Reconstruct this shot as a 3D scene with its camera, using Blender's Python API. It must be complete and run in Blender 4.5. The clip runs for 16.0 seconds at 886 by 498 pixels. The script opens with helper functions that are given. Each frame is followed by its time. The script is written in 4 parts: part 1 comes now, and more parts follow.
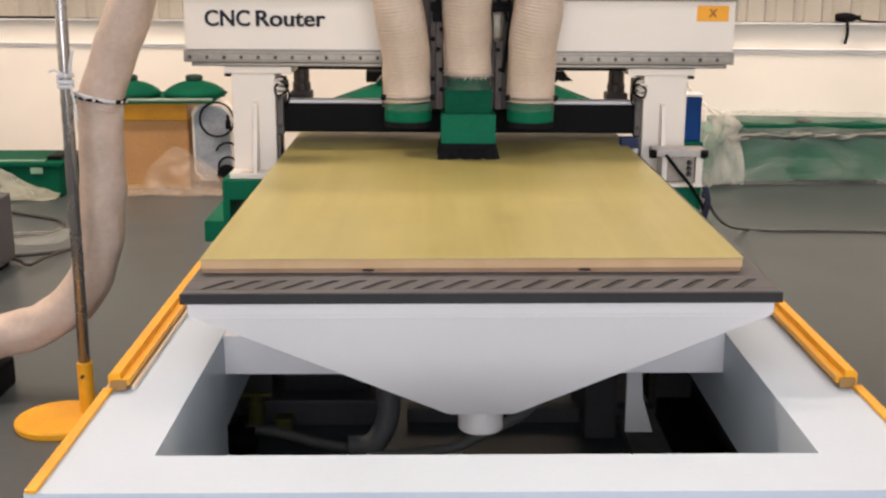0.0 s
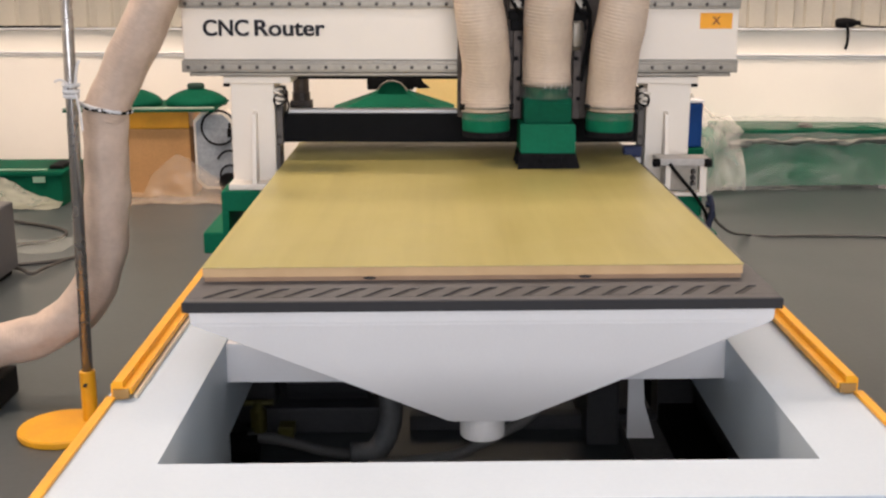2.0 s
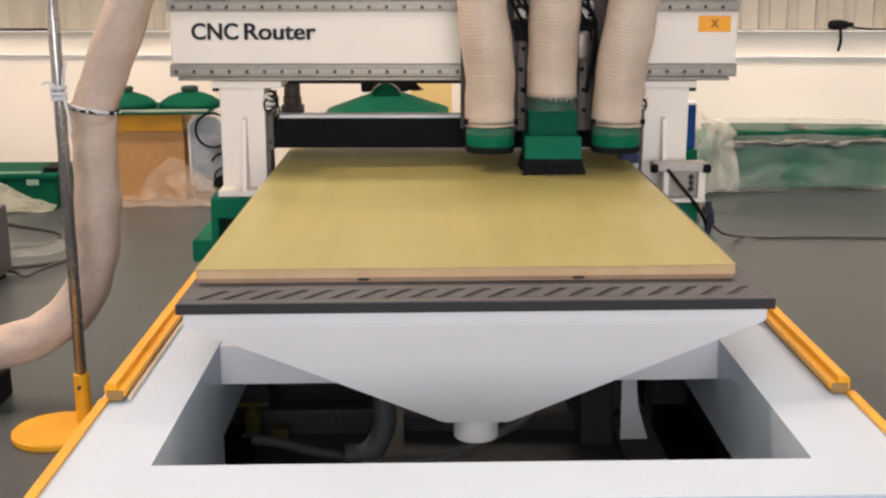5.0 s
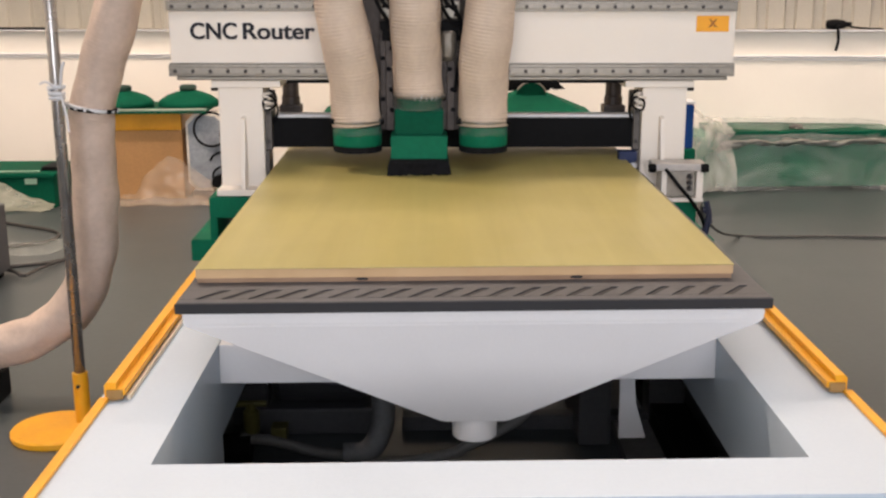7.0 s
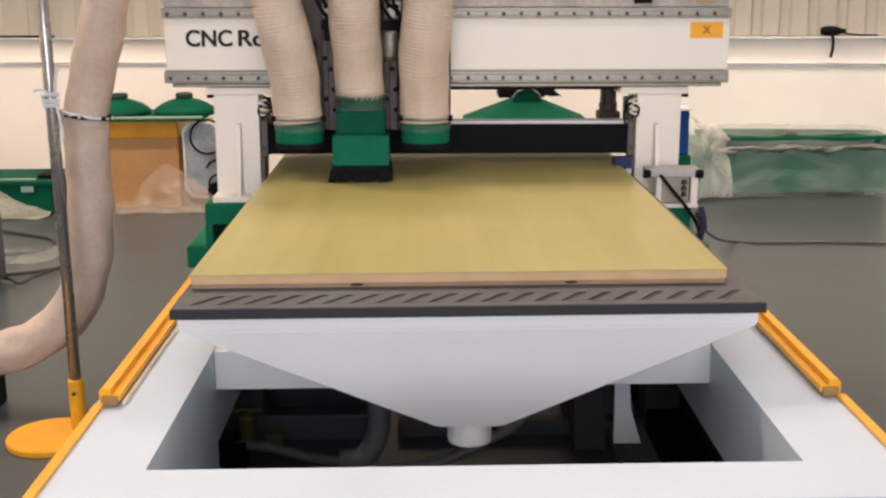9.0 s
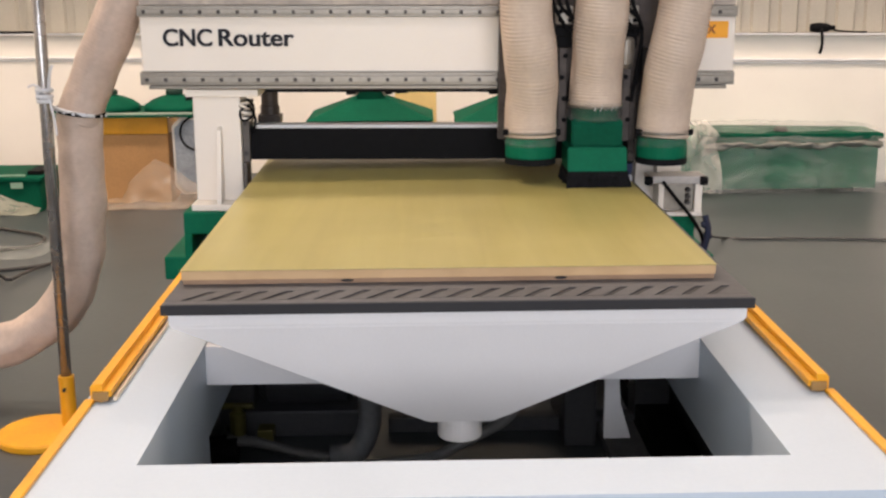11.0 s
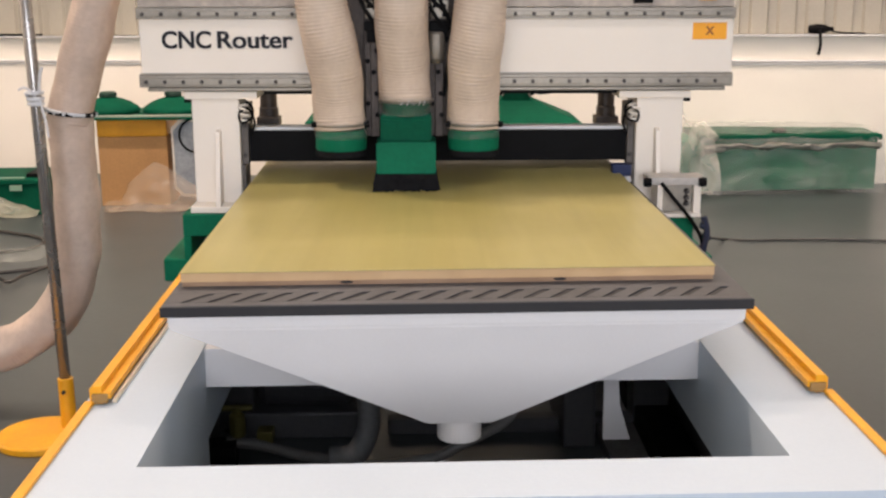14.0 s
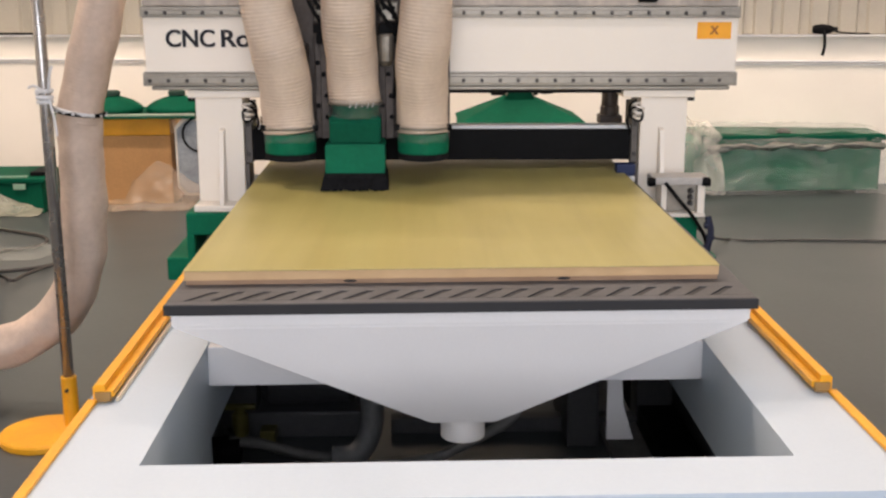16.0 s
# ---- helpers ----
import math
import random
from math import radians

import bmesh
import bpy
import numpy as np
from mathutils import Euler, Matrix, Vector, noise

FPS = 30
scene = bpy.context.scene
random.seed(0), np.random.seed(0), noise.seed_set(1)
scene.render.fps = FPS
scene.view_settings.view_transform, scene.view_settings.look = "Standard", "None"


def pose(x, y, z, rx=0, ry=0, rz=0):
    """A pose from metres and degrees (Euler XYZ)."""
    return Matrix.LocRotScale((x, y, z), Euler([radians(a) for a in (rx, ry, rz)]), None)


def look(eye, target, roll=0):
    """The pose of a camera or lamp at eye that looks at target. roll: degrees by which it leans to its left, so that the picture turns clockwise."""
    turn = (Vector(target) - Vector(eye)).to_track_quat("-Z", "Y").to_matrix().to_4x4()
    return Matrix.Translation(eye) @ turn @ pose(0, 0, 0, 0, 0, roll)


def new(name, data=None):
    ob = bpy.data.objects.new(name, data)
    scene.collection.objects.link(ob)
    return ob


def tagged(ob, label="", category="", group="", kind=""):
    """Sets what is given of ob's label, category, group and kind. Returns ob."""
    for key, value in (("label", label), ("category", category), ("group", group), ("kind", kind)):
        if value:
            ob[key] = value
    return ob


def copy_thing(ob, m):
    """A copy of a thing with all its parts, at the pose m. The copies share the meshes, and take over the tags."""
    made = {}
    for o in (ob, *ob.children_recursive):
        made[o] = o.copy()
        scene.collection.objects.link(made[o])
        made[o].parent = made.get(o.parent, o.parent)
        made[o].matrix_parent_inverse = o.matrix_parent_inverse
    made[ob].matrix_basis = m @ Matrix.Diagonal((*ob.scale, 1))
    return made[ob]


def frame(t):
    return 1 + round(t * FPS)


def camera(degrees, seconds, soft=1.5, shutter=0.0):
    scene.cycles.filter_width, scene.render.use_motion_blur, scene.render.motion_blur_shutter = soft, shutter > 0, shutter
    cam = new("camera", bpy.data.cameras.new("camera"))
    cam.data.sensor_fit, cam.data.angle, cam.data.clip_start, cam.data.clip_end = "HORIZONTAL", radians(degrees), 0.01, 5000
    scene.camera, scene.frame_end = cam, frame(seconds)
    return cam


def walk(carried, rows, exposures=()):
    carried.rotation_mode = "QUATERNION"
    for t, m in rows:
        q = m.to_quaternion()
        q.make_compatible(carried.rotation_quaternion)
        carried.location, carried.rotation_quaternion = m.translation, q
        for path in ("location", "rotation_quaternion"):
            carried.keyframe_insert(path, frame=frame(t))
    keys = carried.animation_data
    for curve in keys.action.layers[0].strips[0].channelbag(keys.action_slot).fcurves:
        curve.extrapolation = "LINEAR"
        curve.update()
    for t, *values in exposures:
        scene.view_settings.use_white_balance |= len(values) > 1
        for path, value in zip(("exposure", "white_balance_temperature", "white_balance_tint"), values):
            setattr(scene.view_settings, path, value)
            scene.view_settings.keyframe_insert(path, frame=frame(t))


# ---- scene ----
cam = camera(42.0, 16.0, 2.4)
PATH = [
    (0, (-0.079, -2.502, 1.517), (-0.068, -0.562, 1.032), -0.1),
    (0.5, (-0.078, -2.504, 1.519), (-0.069, -0.564, 1.034), -0.2),
    (1, (-0.078, -2.503, 1.519), (-0.069, -0.562, 1.038), -0.3),
    (1.5, (-0.078, -2.508, 1.522), (-0.069, -0.566, 1.045), -0.3),
    (2, (-0.076, -2.509, 1.521), (-0.069, -0.566, 1.047), -0.4),
    (2.5, (-0.075, -2.51, 1.521), (-0.064, -0.567, 1.047), -0.4),
    (3, (-0.076, -2.509, 1.52), (-0.057, -0.566, 1.046), -0.4),
    (3.5, (-0.074, -2.513, 1.521), (-0.056, -0.57, 1.05), -0.4),
    (4, (-0.073, -2.514, 1.52), (-0.056, -0.569, 1.051), -0.4),
    (6.5, (-0.073, -2.519, 1.52), (-0.057, -0.576, 1.048), -0.5),
    (7, (-0.075, -2.521, 1.523), (-0.055, -0.577, 1.051), -0.4),
    (7.5, (-0.073, -2.524, 1.524), (-0.05, -0.579, 1.056), -0.4),
    (8, (-0.074, -2.526, 1.522), (-0.049, -0.581, 1.058), -0.4),
    (8.5, (-0.075, -2.529, 1.524), (-0.049, -0.584, 1.061), -0.4),
    (9, (-0.069, -2.529, 1.52), (-0.044, -0.583, 1.061), -0.5),
    (11.5, (-0.069, -2.539, 1.52), (-0.026, -0.594, 1.054), -0.4),
    (12, (-0.071, -2.54, 1.52), (-0.03, -0.595, 1.057), -0.4),
    (12.5, (-0.069, -2.539, 1.52), (-0.029, -0.594, 1.058), -0.5),
    (13, (-0.069, -2.535, 1.519), (-0.028, -0.59, 1.055), -0.5),
    (13.5, (-0.069, -2.537, 1.518), (-0.027, -0.591, 1.055), -0.5),
    (14, (-0.069, -2.539, 1.52), (-0.026, -0.594, 1.058), -0.5),
    (14.5, (-0.07, -2.544, 1.521), (-0.031, -0.598, 1.061), -0.6),
    (15, (-0.072, -2.542, 1.52), (-0.036, -0.596, 1.059), -0.5),
    (15.5, (-0.07, -2.536, 1.519), (-0.033, -0.591, 1.056), -0.4),
    (16, (-0.071, -2.536, 1.517), (-0.033, -0.591, 1.055), -0.4),
]
walk(cam, [(t, look(eye, target, roll)) for t, eye, target, roll in PATH], [(0, 0.0, 6500, 21), (16, 0.0, 6500, 21)])

# ---- world and light ----
world = bpy.data.worlds.new("hall_sky")
scene.world = world
world.use_nodes = True
wn = world.node_tree.nodes
sky = wn.new("ShaderNodeTexSky")
sky.sky_type, sky.sun_disc = "NISHITA", False
sky.sun_elevation, sky.sun_rotation = radians(50), radians(140)
world.node_tree.links.new(sky.outputs[0], wn["Background"].inputs[0])
wn["Background"].inputs[1].default_value = 0.1
scene.view_settings.exposure = 0.0


def skylight(x, y, z, sx, sy, power, colour, aim):
    lamp = bpy.data.lights.new("skylight_lamp", "AREA")
    lamp.shape, lamp.size, lamp.size_y, lamp.energy, lamp.color = "RECTANGLE", sx, sy, power, colour
    ob = new("skylight_lamp", lamp)
    ob.matrix_world = look((x, y, z), aim)


# roof lights: centre x, y, width, length, power, colour
ROOF_LIGHTS = [
    (-3.3, 2.2, 0.5, 0.4, 222, (1.0, 0.85, 0.68)),
    (3.4, 2.2, 0.9, 1.2, 60, (1.0, 0.85, 0.68)),
    (0.4, 4.1, 8.2, 0.7, 362, (1.0, 0.825, 0.635)),
    (0.0, -2.2, 3.0, 1.2, 52, (0.90, 0.95, 1.0)),
]
for lx, ly, lw, ll, power, colour in ROOF_LIGHTS:
    skylight(lx, ly, 5.66, lw, ll, power, colour, (lx, ly + 0.001, 0))
# the tall gate behind the camera
skylight(0.3, -7.95, 2.3, 4.8, 4.4, 398, (0.91, 0.97, 1.0), (0.3, 0, 1.7))


# ---- materials ----
def mat(name, colour, rough=0.5, metal=0.0, vary=0.12, scale=3.0, bump=0.05, fine=60.0, stain=None, coat=0.0, per_piece=0.0):
    """Paint, metal, wood or cloth: a base colour with wide blotches, fine grain and relief."""
    m = bpy.data.materials.new(name)
    m.use_nodes = True
    n, l = m.node_tree.nodes, m.node_tree.links
    b = n["Principled BSDF"]
    b.inputs["Roughness"].default_value, b.inputs["Metallic"].default_value = rough, metal
    b.inputs["Coat Weight"].default_value = coat
    tc = n.new("ShaderNodeTexCoord")
    wide, grain = n.new("ShaderNodeTexNoise"), n.new("ShaderNodeTexNoise")
    wide.inputs["Scale"].default_value, wide.inputs["Detail"].default_value = scale, 5
    grain.inputs["Scale"].default_value, grain.inputs["Detail"].default_value = fine, 3
    for t in (wide, grain):
        l.new(tc.outputs["Object"], t.inputs["Vector"])
    ramp = n.new("ShaderNodeValToRGB")
    dark = stain or tuple(c * (1 - vary) for c in colour)
    light = tuple(min(1, c * (1 + vary * 0.5)) for c in colour)
    ramp.color_ramp.elements[0].color, ramp.color_ramp.elements[1].color = (*dark, 1), (*light, 1)
    ramp.color_ramp.elements[0].position, ramp.color_ramp.elements[1].position = 0.28, 0.62
    l.new(wide.outputs["Fac"], ramp.inputs["Fac"])
    mix = n.new("ShaderNodeMixRGB")
    mix.blend_type, mix.inputs["Fac"].default_value = "OVERLAY", min(1, vary)
    l.new(ramp.outputs["Color"], mix.inputs[1])
    l.new(grain.outputs["Fac"], mix.inputs[2])
    out = mix.outputs[0]
    if per_piece:
        info, hsv = n.new("ShaderNodeObjectInfo"), n.new("ShaderNodeHueSaturation")
        rng = n.new("ShaderNodeMapRange")
        rng.inputs["To Min"].default_value, rng.inputs["To Max"].default_value = 1 - per_piece, 1 + per_piece
        l.new(info.outputs["Random"], rng.inputs["Value"])
        l.new(rng.outputs[0], hsv.inputs["Value"])
        l.new(out, hsv.inputs["Color"])
        out = hsv.outputs[0]
    l.new(out, b.inputs["Base Color"])
    r = n.new("ShaderNodeMapRange")
    r.inputs["To Min"].default_value, r.inputs["To Max"].default_value = max(0.03, rough - 0.12), min(1, rough + 0.12)
    l.new(wide.outputs["Fac"], r.inputs["Value"])
    l.new(r.outputs[0], b.inputs["Roughness"])
    if bump:
        bp = n.new("ShaderNodeBump")
        bp.inputs["Strength"].default_value, bp.inputs["Distance"].default_value = bump, 0.004
        l.new(grain.outputs["Fac"], bp.inputs["Height"])
        l.new(bp.outputs[0], b.inputs["Normal"])
    return m


def wood_mat(name, light, dark, across=9.0, along=0.5, rough=0.5):
    """Veneer with long grain along y."""
    m = mat(name, light, rough, vary=0.05, bump=0)
    n, l = m.node_tree.nodes, m.node_tree.links
    tc, mp, ns = n.new("ShaderNodeTexCoord"), n.new("ShaderNodeMapping"), n.new("ShaderNodeTexNoise")
    mp.inputs["Scale"].default_value = (across, along, across)
    ns.inputs["Scale"].default_value, ns.inputs["Detail"].default_value, ns.inputs["Distortion"].default_value = 2.2, 8, 0.35
    rp = n.new("ShaderNodeValToRGB")
    rp.color_ramp.elements[0].color, rp.color_ramp.elements[1].color = (*dark, 1), (*light, 1)
    rp.color_ramp.elements[0].position, rp.color_ramp.elements[1].position = 0.25, 0.7
    l.new(tc.outputs["Object"], mp.inputs["Vector"])
    l.new(mp.outputs[0], ns.inputs["Vector"])
    l.new(ns.outputs["Fac"], rp.inputs["Fac"])
    l.new(rp.outputs[0], n["Principled BSDF"].inputs["Base Color"])
    return m


def film_mat(name, colour, clear, rough=0.25):
    """Thin plastic sheet: part see-through, part milky and glossy."""
    m = bpy.data.materials.new(name)
    m.use_nodes = True
    n, l = m.node_tree.nodes, m.node_tree.links
    b = n["Principled BSDF"]
    b.inputs["Base Color"].default_value, b.inputs["Roughness"].default_value = (*colour, 1), rough
    tr, mx, ns = n.new("ShaderNodeBsdfTransparent"), n.new("ShaderNodeMixShader"), n.new("ShaderNodeTexNoise")
    ns.inputs["Scale"].default_value, ns.inputs["Detail"].default_value = 3.5, 4
    rg = n.new("ShaderNodeMapRange")
    rg.inputs["From Min"].default_value, rg.inputs["From Max"].default_value = 0.3, 0.7
    rg.inputs["To Min"].default_value, rg.inputs["To Max"].default_value = min(1, clear + 0.10), max(0, clear - 0.10)
    l.new(ns.outputs["Fac"], rg.inputs["Value"])
    l.new(rg.outputs[0], mx.inputs["Fac"])
    l.new(b.outputs[0], mx.inputs[1])
    l.new(tr.outputs[0], mx.inputs[2])
    l.new(mx.outputs[0], n["Material Output"].inputs["Surface"])
    return m


WHITE = mat("white_paint", (0.83, 0.755, 0.65), 0.38, vary=0.05, scale=2.0, bump=0.06, fine=90)
# white bed with the cool tint of daylight put into its colour
WHITE_COOL_LIT = mat("white_bed_cool_lit", (0.52, 0.605, 0.675), 0.42, vary=0.05, scale=1.6, bump=0.10, fine=120)
HOPPER = mat("hopper_paint", (0.72, 0.715, 0.71), 0.45, vary=0.05, scale=2.5, bump=0.08, fine=150)
GREEN = mat("green_paint", (0.001, 0.125, 0.063), 0.5, vary=0.18, scale=4, bump=0.08, fine=80)
GREEN_DARK = mat("green_enamel", (0.001, 0.075, 0.040), 0.6, vary=0.25, scale=3, bump=0.05)
YELLOW = mat("yellow_paint", (0.80, 0.36, 0.008), 0.42, vary=0.12, scale=6, bump=0.06)
ORANGE = mat("orange_label", (0.95, 0.40, 0.006), 0.5, vary=0.06)
INK = mat("black_print", (0.03, 0.03, 0.035), 0.6, vary=0.05, bump=0)
RED_INK = mat("brown_print", (0.36, 0.11, 0.01), 0.6, vary=0.05, bump=0)
TABLE = mat("grey_pvc_table", (0.060, 0.061, 0.065), 0.55, vary=0.3, scale=5, bump=0.08)
# near-black of knots and lip, also the shade inside the slots
SLOT = mat("dark_and_slot_shade", (0.014, 0.0135, 0.015), 0.7, vary=0.1)
BOARD = wood_mat("pale_veneer", (0.38, 0.328, 0.108), (0.33, 0.28, 0.087), rough=0.36)
PLY = wood_mat("plywood_edge", (0.60, 0.405, 0.215), (0.50, 0.325, 0.165), 4, 4, 0.7)
# browner than PLY: the shade along the edge's foot is in this colour
PLY_LOW = wood_mat("shaded_lower_edge", (0.40, 0.26, 0.165), (0.31, 0.19, 0.115), 4, 4, 0.75)
STEEL = mat("rail_steel", (0.265, 0.24, 0.20), 0.45, 0.7, vary=0.2, scale=8)
CHROME = mat("pole_steel", (0.38, 0.36, 0.34), 0.26, 0.8, vary=0.15, scale=10, bump=0.02)
BROWN_METAL = mat("brown_metal", (0.075, 0.062, 0.054), 0.5, 0.3, vary=0.35, scale=9)
DARK_METAL = mat("dark_metal", (0.055, 0.05, 0.047), 0.5, 0.3, vary=0.25, scale=8)
BLACK = mat("black_rubber", (0.006, 0.006, 0.0065), 0.6, vary=0.25, scale=10, bump=0.1)
BRISTLE = mat("black_bristle", (0.012, 0.012, 0.013), 0.8, vary=0.4, scale=60, bump=0.6, fine=240)
HOSE = mat("beige_hose", (0.57, 0.46, 0.365), 0.58, vary=0.12, scale=6, bump=0.12, fine=70)
HOSE_OLD = mat("greyish_hose", (0.50, 0.392, 0.315), 0.62, vary=0.16, scale=5, bump=0.25, fine=45)
CLEAR = film_mat("clear_sleeve", (0.22, 0.24, 0.22), 0.80, 0.08)
CLEARER = film_mat("thin_clear_sleeve", (0.25, 0.27, 0.25), 0.86, 0.08)
FILM = film_mat("plastic_film", (0.66, 0.70, 0.64), 0.83, 0.3)
MILKY = film_mat("milky_film", (0.70, 0.68, 0.62), 0.66, 0.3)
PALE_FILM = film_mat("pale_film", (0.42, 0.42, 0.33), 0.50, 0.4)
FILM_TAN = film_mat("tan_film", (0.44, 0.35, 0.26), 0.66, 0.3)
for dull, gloss in ((GREEN, 0.06), (INK, 0.08), (GREEN_DARK, 0.05), (BROWN_METAL, 0.2), (BLACK, 0.07), (BRISTLE, 0.05), (DARK_METAL, 0.2)):
    dull.node_tree.nodes["Principled BSDF"].inputs["Specular IOR Level"].default_value = gloss
FLOOR = mat("painted_concrete", (0.060, 0.071, 0.073), 0.34, vary=0.16, scale=0.9, bump=0.03, fine=35)
WALL = mat("cream_plaster", (0.85, 0.803, 0.715), 0.75, vary=0.05, scale=1.2, bump=0.10, fine=40)
CLAD = mat("beige_cladding", (0.365, 0.345, 0.29), 0.5, vary=0.08, scale=1.5, bump=0.04)
CARD = mat("tan_board", (0.50, 0.265, 0.10), 0.75, vary=0.15, scale=3, bump=0.1)
BLUE = mat("blue_paint", (0.008, 0.048, 0.19), 0.4, vary=0.2)
BLUE.node_tree.nodes["Principled BSDF"].inputs["Specular IOR Level"].default_value = 0.1
CABINET = mat("dark_grey_paint", (0.075, 0.075, 0.08), 0.5, vary=0.2)
PALE = mat("light_grey_paint", (0.62, 0.63, 0.64), 0.45, vary=0.1, scale=5)
OLIVE = mat("olive_brass", (0.13, 0.115, 0.03), 0.45, 0.4, vary=0.3, scale=12)
CEIL = mat("roof_sheet", (0.55, 0.55, 0.53), 0.6, vary=0.06)
GLAZE = bpy.data.materials.new("roof_glazing")
GLAZE.use_nodes = True
GLAZE.node_tree.nodes["Principled BSDF"].inputs["Emission Color"].default_value = (1, 0.97, 0.92, 1)
GLAZE.node_tree.nodes["Principled BSDF"].inputs["Emission Strength"].default_value = 1.5


# ---- mesh helpers ----
def box(bm, x0, x1, y0, y1, z0, z1, bevel=0.0, m=None):
    vs = [bm.verts.new((x, y, z)) for x in (x0, x1) for y in (y0, y1) for z in (z0, z1)]
    fs = [bm.faces.new([vs[i] for i in f]) for f in ((0, 1, 3, 2), (4, 6, 7, 5), (0, 4, 5, 1), (2, 3, 7, 6), (0, 2, 6, 4), (1, 5, 7, 3))]
    if bevel:
        es = list({e for f in fs for e in f.edges})
        r = bmesh.ops.bevel(bm, geom=es, offset=bevel, segments=2, affect="EDGES", profile=0.6)
        vs = list({v for f in r["faces"] for v in f.verts} | {v for v in vs if v.is_valid})
    if m is not None:
        bmesh.ops.transform(bm, matrix=m, verts=vs)
    return vs


def prism(bm, outline, axis, a, b):
    """A flat outline of (u, v) pairs pulled from a to b along axis; u, v are the other two axes in order."""
    def place(u, v, w):
        return {"x": (w, u, v), "y": (u, w, v), "z": (u, v, w)}[axis]
    lo, hi = [bm.verts.new(place(u, v, a)) for u, v in outline], [bm.verts.new(place(u, v, b)) for u, v in outline]
    n = len(outline)
    bm.faces.new(lo), bm.faces.new(hi[::-1])
    for i in range(n):
        bm.faces.new((lo[i], lo[(i + 1) % n], hi[(i + 1) % n], hi[i]))


def lathe(bm, profile, centre, n=24, axis="z"):
    """Turns a profile of (radius, height) pairs round an upright or y axis."""
    rings = []
    for r, h in profile:
        ring = []
        for i in range(n):
            a = 2 * math.pi * i / n
            c, s = r * math.cos(a), r * math.sin(a)
            p = {"z": (c, s, h), "y": (c, h, s), "x": (h, c, s)}[axis]
            ring.append(bm.verts.new((centre[0] + p[0], centre[1] + p[1], centre[2] + p[2])))
        rings.append(ring)
    for a, b in zip(rings, rings[1:]):
        for i in range(n):
            bm.faces.new((a[i], a[(i + 1) % n], b[(i + 1) % n], b[i]))
    bm.faces.new(rings[0][::-1]), bm.faces.new(rings[-1])


def smooth_path(points, step):
    """A Catmull-Rom line through the points, resampled evenly."""
    ps = [Vector(p) for p in points]
    ps = [2 * ps[0] - ps[1]] + ps + [2 * ps[-1] - ps[-2]]
    line = []
    for i in range(1, len(ps) - 2):
        a, b, c, d = ps[i - 1 : i + 3]
        for k in range(40):
            t = k / 40
            line.append(0.5 * (2 * b + (c - a) * t + (2 * a - 5 * b + 4 * c - d) * t * t + (3 * b - a - 3 * c + d) * t**3))
    line.append(ps[-2])
    out, left = [line[0]], step
    for p, q in zip(line, line[1:]):
        d = (q - p).length
        while d > left:
            p = p + (q - p) * (left / d)
            out.append(p)
            d, left = (q - p).length, step
        left -= d
    return out


def tube(bm, points, radius, step=0.02, n=12, rib=0.0, pitch=0.011, wobble=0.0, caps=True):
    """A round hose or cable along a smooth line; rib: height of its rings, at that pitch."""
    line = smooth_path(points, step)
    rings, side = [], Vector((0, 1, 0))
    for i, p in enumerate(line):
        d = (line[min(i + 1, len(line) - 1)] - line[max(i - 1, 0)]).normalized()
        side = (side - d * side.dot(d))
        side = side.normalized() if side.length > 1e-4 else d.orthogonal().normalized()
        up = d.cross(side)
        s = i * step
        ring = []
        for k in range(n):
            a = 2 * math.pi * k / n
            r = radius
            if rib:
                r += rib * math.cos(2 * math.pi * (s / pitch + k / n)) * (0.55 + 0.9 * noise.noise((math.cos(a) * 1.3, math.sin(a) * 1.3, s * 22)))
            if wobble:
                r += wobble * noise.noise((math.cos(a) * 1.6 + p.x * 3, math.sin(a) * 1.6 + p.y * 3, s * 9))
            ring.append(bm.verts.new(p + (side * math.cos(a) + up * math.sin(a)) * r))
        rings.append(ring)
    for a, b in zip(rings, rings[1:]):
        for i in range(n):
            bm.faces.new((a[i], a[(i + 1) % n], b[(i + 1) % n], b[i]))
    if caps:
        bm.faces.new(rings[0][::-1]), bm.faces.new(rings[-1])


def mesh_of(name, bm, material, smooth=False):
    bmesh.ops.recalc_face_normals(bm, faces=bm.faces)
    me = bpy.data.meshes.new(name)
    bm.to_mesh(me)
    bm.free()
    me.materials.append(material)
    for p in me.polygons:
        p.use_smooth = smooth
    return me


def part(name, bm, material, parent, label="", smooth=False, at=None):
    ob = new(name, mesh_of(name, bm, material, smooth))
    ob.parent = parent
    if at is not None:
        ob.matrix_basis = at
    return tagged(ob, label)


def thing(name, label, category, at=None, group="", kind=""):
    ob = new(name)
    if at is not None:
        ob.matrix_basis = at
    return tagged(ob, label, category, group, kind)


def boxes(*rows, bevel=0.004):
    bm = bmesh.new()
    for r in rows:
        box(bm, *r, bevel=bevel)
    return bm


def structure(name, bm, material, label, category):
    return tagged(new(name, mesh_of(name, bm, material)), label, category, kind="structure")


# ---- the hall ----
structure("floor", boxes((-9, 9, -8.2, 9, -0.2, 0), bevel=0), FLOOR, "grey painted concrete floor of a factory hall", "floor")
WALL_AT = pose(-0.2, 6.27, 0, 0, 0, -8.6)
wall = structure("wall_north", boxes((-11, 11, 0, 0.3, 0, 1.068), bevel=0.01), WALL, "low cream plastered factory wall under metal cladding", "wall")
wall.matrix_basis = WALL_AT


